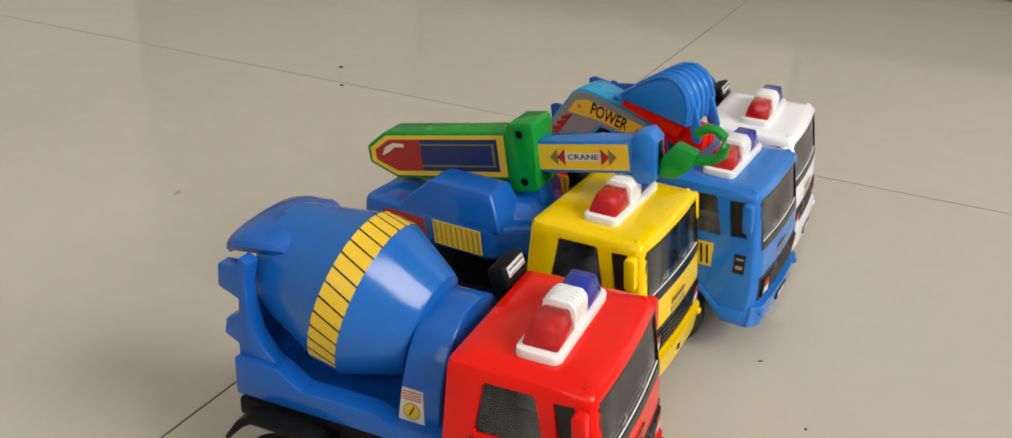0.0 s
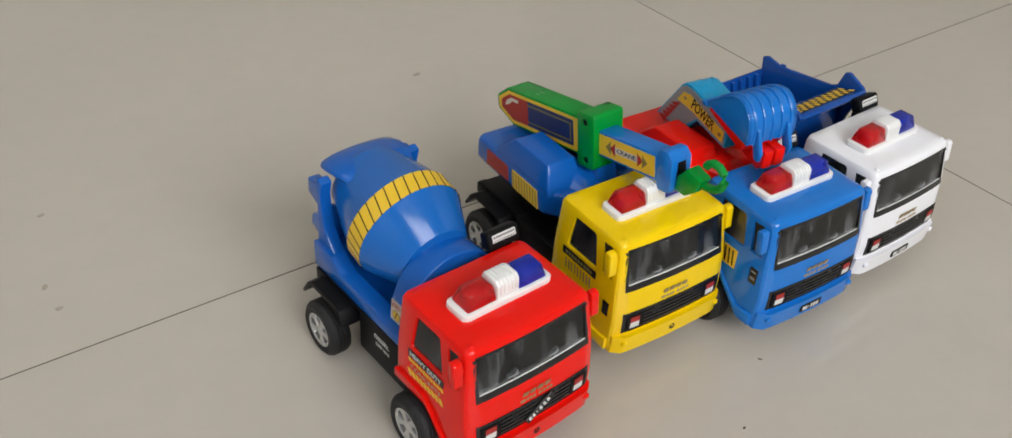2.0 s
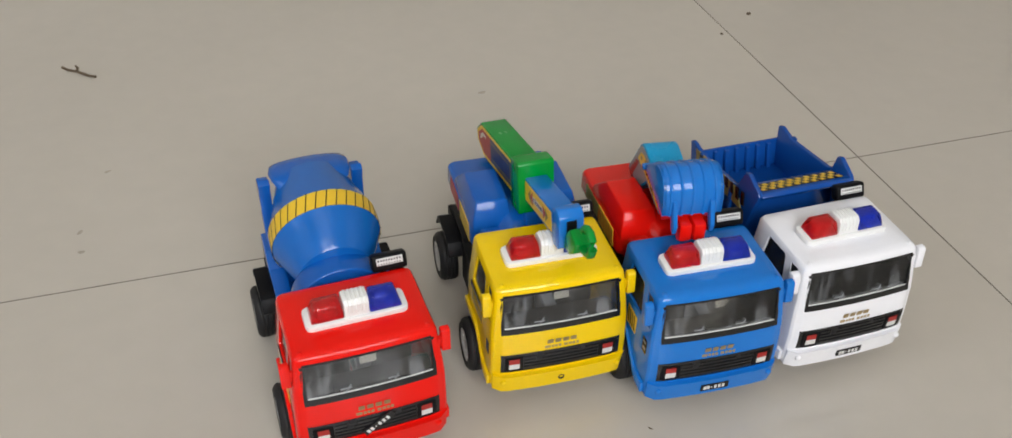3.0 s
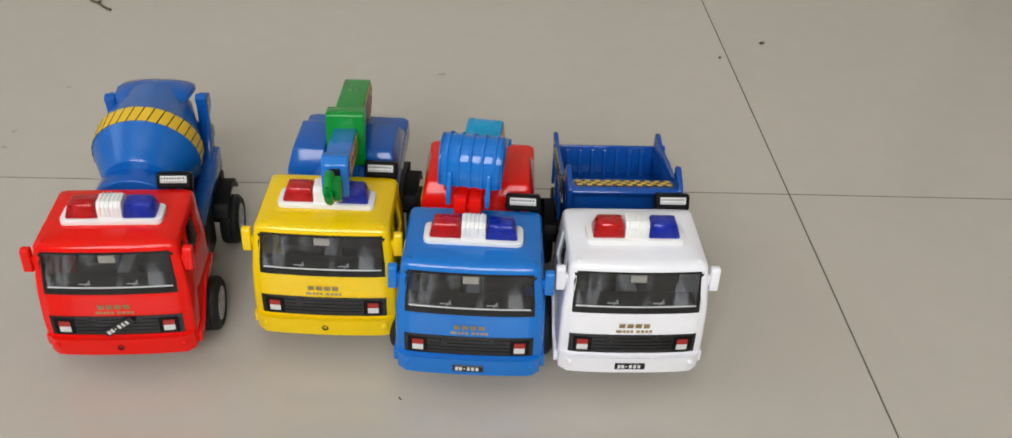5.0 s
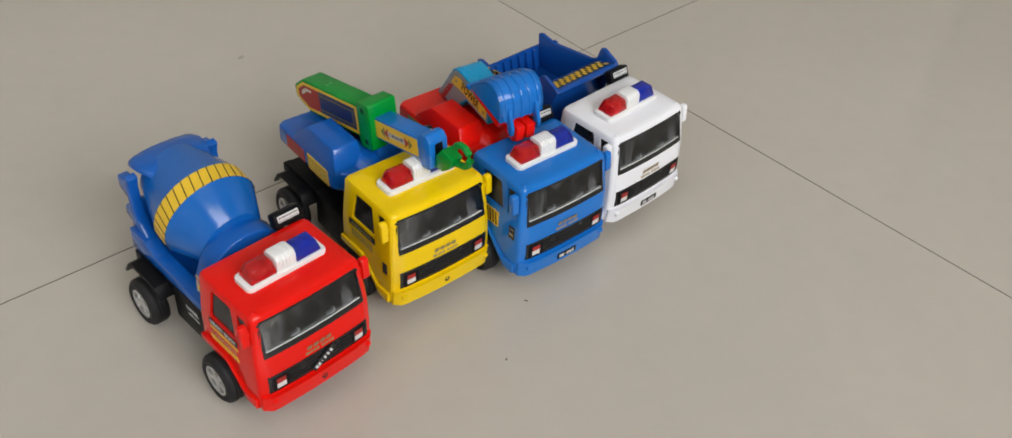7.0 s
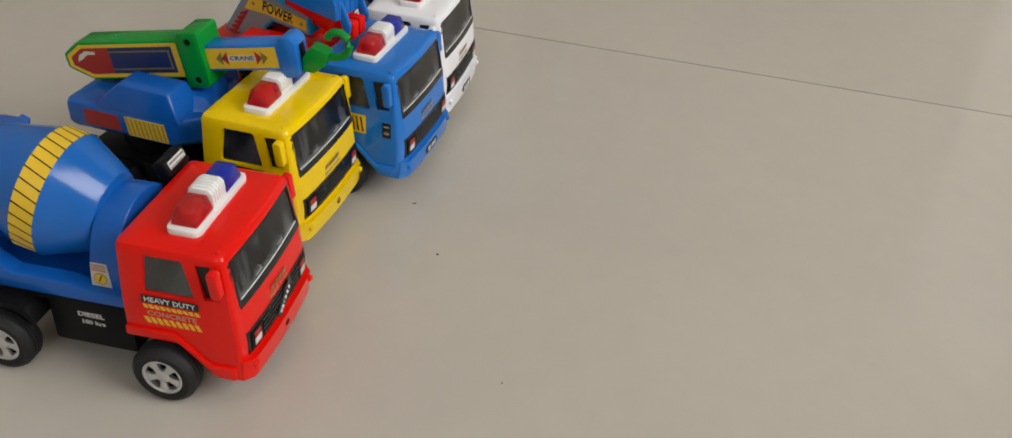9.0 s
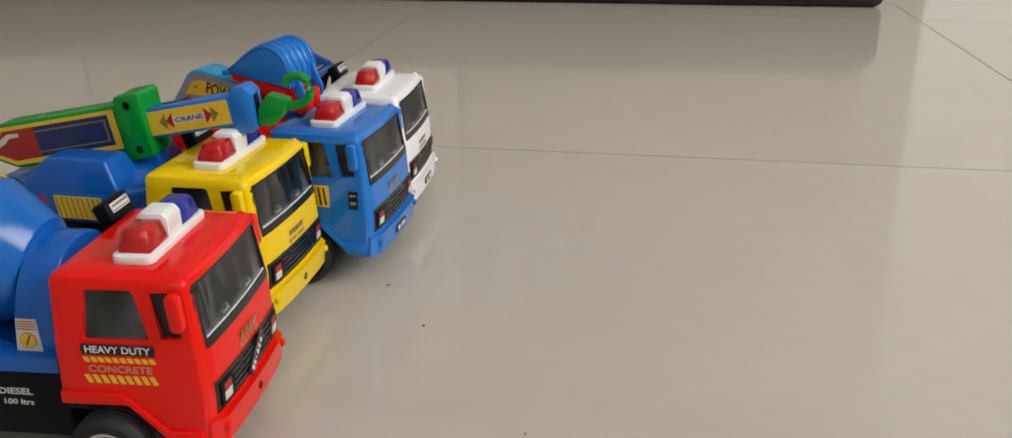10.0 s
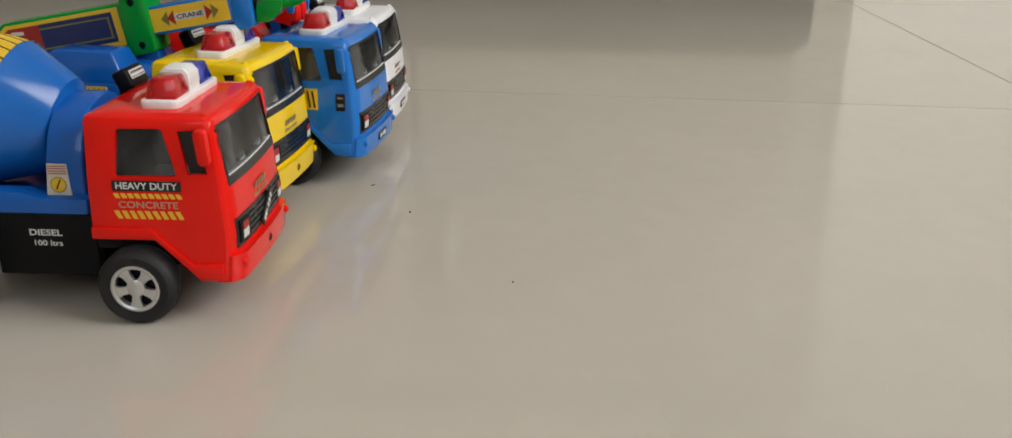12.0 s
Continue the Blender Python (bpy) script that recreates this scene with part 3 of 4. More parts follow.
# ---- red concrete mixer ----
def concrete_mixer(x, y, yaw):
    t, body = truck_base("concrete_mixer_truck", "red toy concrete mixer truck with blue drum, on the tiled floor", x, y, yaw, RED)
    plate(body, None, 1.0, 30.5, 15.5, 3.6, 34, 1.1)
    screw_hole(body, 0.0, 18.8)
    # side sticker: two lines of words between hazard stripes
    side_sheet([(19.0, 45.6), (41.6, 45.6), (41.6, 49.1), (19.0, 49.1)], 47, GLOSSBLACK, body, "sticker", "black sticker strip")
    part("lettering", moved(letters("HEAVY DUTY", 2.3, 20.2), on_side(30.4, 47.3, cab_side_x(47, 0.26))), PRINTWHITE, body, "white words HEAVY DUTY", 0)
    part("lettering", moved(letters("CONCRETE", 2.3, 19.6), on_side(30.2, 40.9, cab_side_x(40.9, 0.2))), PRINTTAN, body, "pale words CONCRETE", 0)
    for z0, z1, n, shift in ((43.2, 44.8, 10, 0.8), (36.2, 38.9, 9, 1.3)):
        bars = bmesh.new()
        for k in range(n):
            a = 18.8 + k * 22.6 / n
            join(bars, prism([(a, z0), (a + 1.5, z0), (a + 1.5 + shift, z1), (a + shift, z1)], "x", cab_side_x(z0, 0.2), cab_side_x(z0, 0.2) + 0.5))
        pieces("hazard_stripe", bars, PRINTYELLOW, body, "yellow hazard stripes")
    chassis(t, 104.5)
    part("lettering", moved(letters("DIESEL", 2.2, 11.0), on_side(67.2, 24.6, -27.55)), PRINTWHITE, t, "white words DIESEL", 0)
    part("lettering", moved(letters("100 ltrs", 1.9, 9.6), on_side(66.8, 20.9, -27.55)), PRINTWHITE, t, "white words 100 ltrs", 0)
    # blue tray
    tray = prism([(52, 31), (52, 36.5), (68, 36.5), (74, 38.5), (98, 38.5), (106, 44), (121, 44), (121, 31)], "x", -27.2, 27.2, 0.8)
    trough = prism([(69, 50), (69, 36), (74, 33.5), (98, 33.5), (107, 38), (112, 50)], "x", -20, 20)
    part("tray", cut(tray, [trough]), DEEP, t, "blue plastic tray under the drum")
    arch = [(-22.8, 31.2), (-22.6, 48)] + [(21.8 * math.cos(radians(a)) * -1, 46.5 + 20.5 * math.sin(radians(a))) for a in range(15, 166, 10)] + [(22.6, 48), (22.8, 31.2)]
    front = part("front_bracket", prism(arch, "y", 54, 66.5, 0.9, 3), DEEP, t, "rounded blue drum bracket")
    rimarch = [(18.8 * math.cos(radians(a)) * -1, 46.5 + 17.6 * math.sin(radians(a))) for a in range(0, 181, 9)]
    part("bracket_rim", prism(rimarch, "y", 66.2, 67.4, 0.4), DEEP, front)
    # gauge sticker on the bracket's side
    X = -23.0
    part("gauge_sticker", prism([(58.6, 36.2), (67.0, 36.2), (65.9, 47.4), (59.4, 47.4)], "x", X, X + 1.6), PRINTCREAM, t, "cream gauge sticker", 0)
    part("gauge_sticker", join(box(X, X + 1.6, 58.4, 67.4, 32.6, 36.15), box(X, X + 0.5, 58.4, 67.4, 31.3, 32.55)), PRINTRED, t, "dark red sticker band", 0)
    part("dial", moved(lathe([(0, -0.1), (2.75, -0.1), (2.75, 0.2), (0, 0.2)], 24), on_side(62.7, 40.2, X)), GOLD, t, "dark dial edge")
    part("dial", moved(lathe([(0, -0.1), (2.4, -0.1), (2.4, 0.26), (0, 0.26)], 24), on_side(62.7, 40.2, X)), PRINTYELLOW, t, "yellow dial face")
    part("dial_needle", prism([(61.6, 42.0), (62.0, 42.2), (63.6, 38.8), (63.2, 38.6)], "x", X - 0.35, X), BLACK, t, "", 0)
    lines = bmesh.new()
    for k in range(4):
        join(lines, box(X - 0.12, X + 0.3, 59.7, 65.8, 43.9 + k * 0.85, 44.2 + k * 0.85))
    pieces("stripe", lines, PRINTRED, t)
    part("lettering", moved(letters("SPEED", 1.7, 6.6), on_side(62.8, 34.4, X - 0.05)), PRINTCREAM, t, "pale word SPEED", 0)
    part("sticker_square", box(X - 0.1, X + 0.3, 60.4, 62.8, 31.4, 32.4), PRINTYELLOW, t, "", 0)
    # rear frame: two stepped cheeks and the hood over the drum's mouth
    cheek = [(104, 41), (109.5, 46), (114, 52), (116, 60), (116.4, 69), (114.8, 75.5), (118.5, 77), (119.5, 73.8), (126, 73.5), (126.5, 66), (119.5, 63), (120, 57.5), (124.5, 55.5), (125.5, 50), (120.5, 47.5), (121, 31.5), (100, 31.5)]
    for s in (-1, 1):
        part("cheek", prism(cheek, "x", s * 19.5, s * 25.0, 0.7), DEEP, t, "stepped blue rear cheek")
        part("cheek_lip", prism([(99, 36), (104, 39), (121.5, 39), (121.5, 35.6), (99, 34)], "x", s * 24, s * 26.2, 0.5), DEEP, t)
    hood = []
    for yy, up, wide in ((106, -1.0, 14.5), (109, 1.0, 16.8), (114, 1.4, 18.6), (121, 1.0, 19.4), (126, 0.0, 18.6), (129.5, -2.6, 16.0)):
        top = [(wide * math.sin(radians(a)), yy, 76.4 + up + 4.6 * math.cos(radians(a)) ** 0.7 if abs(a) < 90 else 76.4 + up) for a in range(-90, 91, 15)]
        hood.append(top + [(px * 0.9, py, pz - 2.4) for px, py, pz in top[::-1]])
    part("hood", loft(hood), DEEP, t, "rounded blue hood over the drum mouth")
    part("rear_panel", box(-19.8, 19.8, 117.5, 120.5, 31.5, 60, 0.8), DEEP, t)
    # drum turned about a raked axis
    axis = Matrix.Translation((0, 90.0, 60.2)) @ Matrix.Rotation(radians(-(90 - DRUM_RAKE)), 4, "X")
    prof = [(0, -29.5), (4.6, -29.5), (4.8, -25.6), (7, -24.9), (16.4, -22.4), (17.3, -21.4), (24.9, -5.2), (25.3, -4.5), (25.3, 4.8), (24.9, 5.6), (17.4, 30.5), (16.4, 31.5), (0, 31.8)]
    drum = part("drum", moved(lathe(prof, 64), axis), BLUE_DRUM, t, "glossy blue mixing drum", 24)
    hoop = bmesh.new()
    n, a0, a1 = 60, -120, 120
    for off, sign in ((25.5, 1), (25.2, -1)):
        rows = [[hoop.verts.new((off * math.sin(radians(a0 + (a1 - a0) * i / n)), -off * math.cos(radians(a0 + (a1 - a0) * i / n)), h)) for i in range(n + 1)] for h in (-4.7, 4.7)]
        for i in range(n):
            hoop.faces.new((rows[0][i], rows[0][i + 1], rows[1][i + 1], rows[1][i])[::sign])
    part("drum_band", moved(hoop, axis), PRINTYELLOW, drum, "yellow band sticker with black slashes")
    for k in range(22):
        a = -116 + k * 10.6
        bar = bmesh.new()
        quad = [(a - 0.6, -4.75), (a + 0.6, -4.75), (a + 6.4, 4.75), (a + 5.2, 4.75)]
        low = [bar.verts.new((25.6 * math.sin(radians(p)), -25.6 * math.cos(radians(p)), h)) for p, h in quad]
        top = [bar.verts.new((25.1 * math.sin(radians(p)), -25.1 * math.cos(radians(p)), h)) for p, h in quad]
        bar.faces.new(low)
        bar.faces.new(top[::-1])
        for i in range(4):
            bar.faces.new((low[i], top[i], top[(i + 1) % 4], low[(i + 1) % 4]))
        part("band_slash", moved(bar, axis), GLOSSBLACK, drum, "", 0)
    raise_body(t, 4.0, 1.0)
    return t


BLUE_DRUM = material("drum_blue_plastic", (0.008, 0.125, 0.47), 0.16, wear=0.06, spec=0.5)
DRUM_RAKE = 13.5


# ---- turntable house shared by the crane and the loader ----
def house(t, mat, centre=0.0, top=68.0):
    plan = [(-27, 121), (-24, 123), (24, 123), (27, 121), (27, 66), (15, 51), (-15, 51), (-27, 66)]
    rings = [[(x * k, 88 + (y - 88) * q, z) for x, y in plan] for z, k, q in ((42, 0.93, 0.94), (45, 1.0, 1.0), (54, 1.0, 1.0), (56, 0.97, 0.97))]
    h = part("turntable_house", soften(loft(rings), 1.0, 2, 20), mat, t)
    part("prow", soften(loft([[(-20, 72, 55), (20, 72, 55), (11, 52.5, 55), (-11, 52.5, 55)], [(-13, 74, 63), (13, 74, 63), (8, 60, 60.5), (-8, 60, 60.5)]]), 0.9, 2, 20), mat, t)
    for s in (-1, 1):
        rings = [[(s * a, b, z) for a, b in ((7.4 + i, 62 + j), (26.6 - o, 62 + j), (26.6 - o, 106 - r), (7.4 + i, 106 - r))] for z, i, j, o, r in ((54, 0, 0, 0, 0), (58, 0, 1.0, 0.2, 1.4), (top, 1.0, 6, 2.6, 12))]
        part("motor_cover", soften(loft(rings), 1.0, 3, 20), mat, t)
    part("turntable", moved(lathe([(0, 30.5), (21, 30.5), (21, 42.5), (0, 42.5)], 40), Matrix.Translation((0, 88, 0))), BLACK, t, "black turntable ring")
    return h


def side_slats(t, y0, y1, z0, z1, ground, bars, n, x=-27.2, lean=1.5):
    part("sticker", prism([(y0, z0), (y1, z0), (y1 + lean, z1), (y0 + lean, z1)], "x", x - 0.12, x + 0.4), ground, t, "striped side sticker", 0)
    lines = bmesh.new()
    for k in range(n):
        a = y0 + (y1 - y0) * (k + 0.5) / n
        join(lines, prism([(a - 0.25, z0 + 0.4), (a + 0.25, z0 + 0.4), (a + lean + 0.25, z1 - 0.4), (a + lean - 0.25, z1 - 0.4)], "x", x - 0.2, x + 0.2))
    pieces("stripe", lines, bars, t)


def crane_truck(x, y, yaw):
    t, body = truck_base("crane_truck", "yellow toy crane truck with green boom, on the tiled floor", x, y, yaw, YELLOW, 0.8)
    screw_hole(body, 0.0, 18.8)
    side_sheet([(19.4, 45.4), (42.5, 45.4), (42.5, 49.2), (19.4, 49.2)], 47, GLOSSBLACK, body, "sticker", "black sticker strip with worn words")
    bars = bmesh.new()
    for k in range(9):
        join(bars, box(cab_side_x(47, 0.28), cab_side_x(47, 0), 22 + k * 2.1, 23.5 + k * 2.1, 46.5, 48.0))
    pieces("stripe", bars, PRINTOLIVE, body)
    stripes = bmesh.new()
    for k in range(9):
        a = 26 + k * 2.1
        join(stripes, prism([(a - 4, 39), (a - 3.3, 39), (a - 2.8, 44), (a - 3.5, 44)], "x", cab_side_x(41, 0.2), cab_side_x(41, 0) + 0.3))
    pieces("hazard_stripe", stripes, PRINTOLIVE, body)
    side_sheet([(8.8, 32.5), (12.6, 32.5), (12.6, 39.5), (8.8, 39.5)], 36, GLOSSBLACK, body, "sticker", "small black sticker")
    chassis(t, 104)
    house(t, DEEP)
    side_slats(t, 68.5, 89, 44.6, 53.8, PRINTYELLOW, PRINTOLIVE, 9)
    part("sticker", prism([(93, 45.6), (112, 45.6), (112, 53.4), (94.5, 53.4)], "x", -27.3, -26.8), PRINTRED, t, "dark red side sticker", 0)
    # boom: u runs forward along it, v up
    boom = new("boom")
    boom.parent = t
    boom.matrix_local = Matrix.Translation((BOOM_X * MM, 66 * MM, 76.6 * MM)) @ Matrix.Rotation(radians(-90 + BOOM_YAW), 4, "Z") @ Matrix.Rotation(radians(-BOOM_PITCH), 4, "Y")
    # in the boom's frame x is forward, y to the truck's right as seen from the front, z up
    tail = [(-69, -2.6), (-69, 4.4), (-60, 10.0), (-2, 10.0), (-2, -9.2), (-57, -9.2)]
    flat = lambda pts, a, b, r=0.0: prism(pts, "y", a, b, r)
    part("boom_sleeve", flat(tail, -6.8, 6.8, 1.0), GREEN, boom, "green boom sleeve")
    block = [(-5, -13), (4.6, -13), (5.6, -12), (6.4, 12.6), (5.4, 13.8), (-3.6, 13.8), (-4.6, 12.6), (-6, -12)]
    blk = flat(block, -9, 9, 1.1)
    pins = [moved(lathe([(0, -4), (1.7, -4), (1.7, 4), (0, 4)], 18), Matrix.Translation((0.3, -9, v)) @ Matrix.Rotation(radians(90), 4, "X")) for v in (-9, 9.4)]
    part("boom_collar", cut(blk, pins), GREEN, boom, "green boom collar with pin holes")
    for v in (-9, 9.4):
        part("collar_pin", moved(lathe([(0, -1), (1.5, -1), (1.5, 1.6), (0, 1.6)], 16), Matrix.Translation((0.3, -7, v)) @ Matrix.Rotation(radians(90), 4, "X")), BLACK, boom)
    part("boom_arm", flat([(3, -6.2), (46, -6.2), (46, 6.2), (3, 6.2)], -5.5, 5.5, 0.7), BLUE, boom, "blue inner boom arm")
    part("boom_head", flat([(41.5, -8.6), (43, -10), (48.6, -10), (50.4, -8.4), (51.4, 5.8), (48.8, 9.2), (44.6, 9.2), (42.4, 7.2)], -5.9, 5.9, 0.9), BLUE, boom, "blue boom head")
    part("pulley_slot", box(49.2, 51.5, -2.4, 2.4, -3, 4.5, 0.3), BLACK, boom)
    # stickers on the side that looks left
    for side in (-1, 1):
        a, b = side * 6.95, side * 6.5
        part("sticker", flat([(-67.2, -1.8), (-67.2, 3.7), (-59.2, 8.6), (-7.2, 8.6), (-7.2, -7.8), (-56.6, -7.8)], a, b), PRINTYELLOW, boom, "yellow-edged boom sticker", 0)
        part("sticker", flat([(-65.0, -1.2), (-65.0, 2.9), (-58.2, 7.0), (-44, 7.0), (-44, -5.8), (-56, -6.0)], side * 7.05, b), PRINTRED, boom, "dark red sticker tip", 0)
        part("sticker", flat([(-44, -5.8), (-44, 7.0), (-10.2, 7.0), (-10.2, -5.8)], side * 7.06, b), PRINTNAVY, boom, "navy sticker panel", 0)
        rim = join(flat([(-44, 4.6), (-44, 5.2), (-11.5, 5.2), (-11.5, 4.6)], side * 7.15, b), flat([(-44, -4.0), (-44, -3.4), (-11.5, -3.4), (-11.5, -4.0)], side * 7.15, b))
        part("sticker_line", join(rim, flat([(-12.6, -4), (-12.6, 5.2), (-11.8, 5.2), (-11.8, -4)], side * 7.15, b)), PRINTOLIVE, boom, "", 0)
        part("sticker_line", flat([(-62, 0.5), (-60.5, 3.6), (-56.6, 5.6), (-51.5, 5.2), (-51.5, 3.8), (-56, 3.8), (-59, 1.6)], side * 7.15, b), PRINTCREAM, boom, "pale curved mark", 0)
        c, d = side * 5.62, side * 5.2
        part("sticker", flat([(6, -4.9), (41, -4.9), (41, 4.9), (6, 4.9)], c, d), PRINTYELLOW, boom, "yellow sticker with arrows", 0)
        part("sticker_line", flat([(14.8, -1.5), (32.2, -1.5), (32.2, 1.5), (14.8, 1.5)], side * 5.7, d), PRINTCREAM, boom, "", 0)
        for k, m in ((0, PRINTOLIVE), (1, PRINTRED)):
            tip = 10.4 + k * 2.9
            part("arrow", flat([(tip, 0), (tip + 3.2, 3.2), (tip + 3.2, -3.2)], side * (5.72 + 0.05 * k), d), m, boom, "", 0)
            tip = 36.6 - k * 2.9
            part("arrow", flat([(tip, 0), (tip - 3.2, 3.2), (tip - 3.2, -3.2)], side * (5.72 + 0.05 * k), d), m, boom, "", 0)
        words = letters("CRANE", 2.0, 12.0)
        moved(words, Matrix.Translation((23.5, side * 5.74, 0)) @ Matrix.Rotation(radians(0 if side < 0 else 180), 4, "Z") @ Matrix.Rotation(radians(90), 4, "X"))
        part("lettering", words, PRINTNAVY, boom, "dark word CRANE", 0)
    hookb = prism([(50.5, -10.5), (56.0, -11.6), (62.0, -8.2), (65.0, -2.4), (57.6, 1.4), (52.2, -3.6)], "y", -3.6, 3.6, 0.7)
    moved(hookb, Matrix.Translation((0, 0, 2.6)))
    part("hook_block", hookb, GREEN, boom, "green hook block")
    curl = [(62.0, 0, -5.0), (66, 0, -5.4), (70, 0, -5.0), (73.0, 0, -3.2), (74.6, 0, -0.2), (74.2, 0, 3.2), (71.8, 0, 5.8), (68.6, 0, 6.4), (65.8, 0, 5.2), (64.8, 0, 3.8)]
    part("hook", moved(tube(curl, 1.85, 12), Matrix.Translation((0, 0, 2.6))), GREEN, boom, "green crane hook")
    part("mast", prism([(-12, -22), (6, -22), (4, -10), (-8, -10)], "y", -5.6, 5.6, 0.8), DEEP, boom)
    raise_body(t, 4.0, 1.5)
    return t


BOOM_X, BOOM_YAW, BOOM_PITCH = 3.0, 3.6, 10.8


def loader_truck(x, y, yaw):
    t, body = truck_base("excavator_truck", "blue toy excavator truck with red turntable, on the tiled floor", x, y, yaw, BLUE)
    plate(body, None, 0.0, 18.6, 13.6, 3.8, 0, 2.75)
    side_sheet([(22.5, 37), (33, 37), (33, 47), (22.5, 47)], 42, PRINTYELLOW, body, "sticker", "yellow sticker with black stripes")
    lines = bmesh.new()
    for k in range(4):
        a = 23.6 + k * 2.3
        join(lines, prism([(a, 38), (a + 0.9, 38), (a + 1.9, 46), (a + 1.0, 46)], "x", cab_side_x(40, 0.3), cab_side_x(45, 0)))
    pieces("stripe", lines, GLOSSBLACK, body)
    side_sheet([(9.2, 36.8), (13.6, 36.8), (13.6, 45.0), (9.2, 45.0)], 41, GLOSSBLACK, body, "sticker", "small black sticker with pale marks")
    marks = join(box(cab_side_x(41, 0.3), cab_side_x(41, 0), 10.0, 12.8, 42.6, 43.4), box(cab_side_x(41, 0.3), cab_side_x(41, 0), 10.0, 12.8, 38.8, 40.2))
    pieces("stripe", marks, PRINTGREY, body)
    chassis(t, 104)
    house(t, RED, top=67)
    side_slats(t, 70, 91, 44.8, 54, PRINTYELLOW, PRINTRED, 9)
    part("sticker", prism([(93, 45.6), (112, 45.6), (112, 53.4), (93, 53.4)], "x", -27.3, -26.8), PRINTOLIVE, t, "olive side sticker", 0)
    arm = new("digger_arm")
    arm.parent = t
    arm.matrix_local = Matrix.Translation((ARM_X * MM, 80 * MM, 0)) @ Matrix.Rotation(radians(ARM_YAW), 4, "Z")
    # bent cyan arm, side profile (y, z) about y = 80 of the truck
    bend = [(33, 60), (17.5, 83.5), (14.5, 86.0), (10.5, 86.6), (6, 85.8), (-20, 79.4), (-20, 68.0), (2, 71.0), (12, 60)]
    part("bent_arm", prism(bend, "x", -8.4, 8.4, 0.8), CYAN, arm, "light blue bent digger arm")
    for s in (-1, 1):
        a, b = s * 8.55, s * 8.1
        part("sticker", prism([(31, 61.4), (16.6, 83), (13.2, 84.9), (7, 84.8), (-18.8, 78.4), (-18.8, 69.4), (2.4, 72.4), (13, 61.4)], "x", a, b), PRINTGREY, arm, "grey arm sticker", 0)
        part("sticker", prism([(18.4, 75.0), (14.6, 80.8), (9.6, 82.0), (-18.0, 76.2), (-18.0, 70.4), (4.0, 74.2)], "x", s * 8.65, b), PRINTYELLOW, arm, "yellow sticker", 0)
        reds = bmesh.new()
        for k in range(5):
            y0 = 17.5 + k * 2.0
            join(reds, prism([(y0 - 1.8, 74.6 - k * 3.0), (y0 + 4.0, 72.0 - k * 2.7), (y0 + 4.0, 70.6 - k * 2.7), (y0 - 0.4, 71.6 - k * 3.2)], "x", s * 8.66, b))
        pieces("stripe", reds, PRINTRED, arm)
        rot = Matrix.Translation((s * 8.72, -1.6, 76.6))
        words = letters("POWER", 5.4, 18.0)
        if s < 0:
            moved(words, on_side(0, 0, 0) @ Matrix.Rotation(radians(-12), 4, "Z"))
        else:
            moved(words, Matrix.Rotation(radians(90), 4, "Z") @ Matrix.Rotation(radians(90), 4, "X") @ Matrix.Rotation(radians(12), 4, "Z"))
        part("lettering", moved(words, rot), GLOSSBLACK, arm, "black word POWER", 0)
        for yy, zz in ((12.6, 78.6), (-15.4, 73.6)):
            part("rivet", moved(lathe([(0, -0.2), (1.1, -0.2), (0.9, 0.35), (0, 0.4)], 12), Matrix.Translation((s * 8.6, yy, zz)) @ Matrix.Rotation(radians(90 * s), 4, "Y")), GOLD, arm)
    # bucket: ribbed dome over a red lower jaw
    W = 14.0
    outer = [(-7, 88.2), (-14, 93.6), (-20, 97.8), (-24.5, 100.2), (-29, 100.8), (-33.4, 99.0), (-37.0, 95.0), (-38.8, 89.5), (-39, 82)]
    inner = [(p + (-25 - p) * 0.1, q + (86 - q) * 0.14) for p, q in outer]
    part("bucket", prism(outer + inner[::-1], "x", -W, W, 0.5), BLUE, arm, "blue ribbed digging bucket")
    for s in (-1, 1):
        part("bucket_cheek", prism(outer, "x", s * W, s * (W - 1.8), 0.4), BLUE, arm)
    for k in range(5):
        xx = -10.4 + k * 5.2
        rib = tube([(xx, p + (p + 25) * 0.005, q + 0.15) for p, q in outer[1:]], 0.75, 8)
        part("bucket_rib", rib, BLUE, arm)
    part("bucket_jaw", soften(loft([[(-W + 2, p, q) for p, q in ((-9, 87), (-9, 84), (-34, 76), (-36.5, 81.5))], [(W - 2, p, q) for p, q in ((-9, 87), (-9, 84), (-34, 76), (-36.5, 81.5))]]), 0.5), RED, arm, "red lower jaw of the bucket")
    part("bucket_lip", box(-W - 0.8, W + 0.8, -9.4, -5.8, 86.6, 88.8, 0.6), BLUE, arm)
    for xx in (-8.6, 8.6):
        part("bucket_bracket", prism([(-36.5, 90.5), (-39.9, 89.5), (-44.2, 79), (-43.4, 74.8), (-40.6, 75.2), (-37.5, 83)], "x", xx - 1.0, xx + 1.0, 0.4), BLUE, arm, "blue bucket bracket")
    pieces("arm_link", join(box(-6.2, -0.5, -44, -34, 70.5, 79.5, 1.0), box(0.5, 6.2, -44, -34, 70.5, 79.5, 1.0)), RED, arm, "red arm link between the brackets", 35)
    part("dipper", prism([(-18, 83), (-18, 74), (-40, 68), (-42, 74)], "x", -5.5, 5.5, 0.8), RED, arm)
    raise_body(t, 4.0, 1.5)
    return t


ARM_X, ARM_YAW = 0.6, -5.5


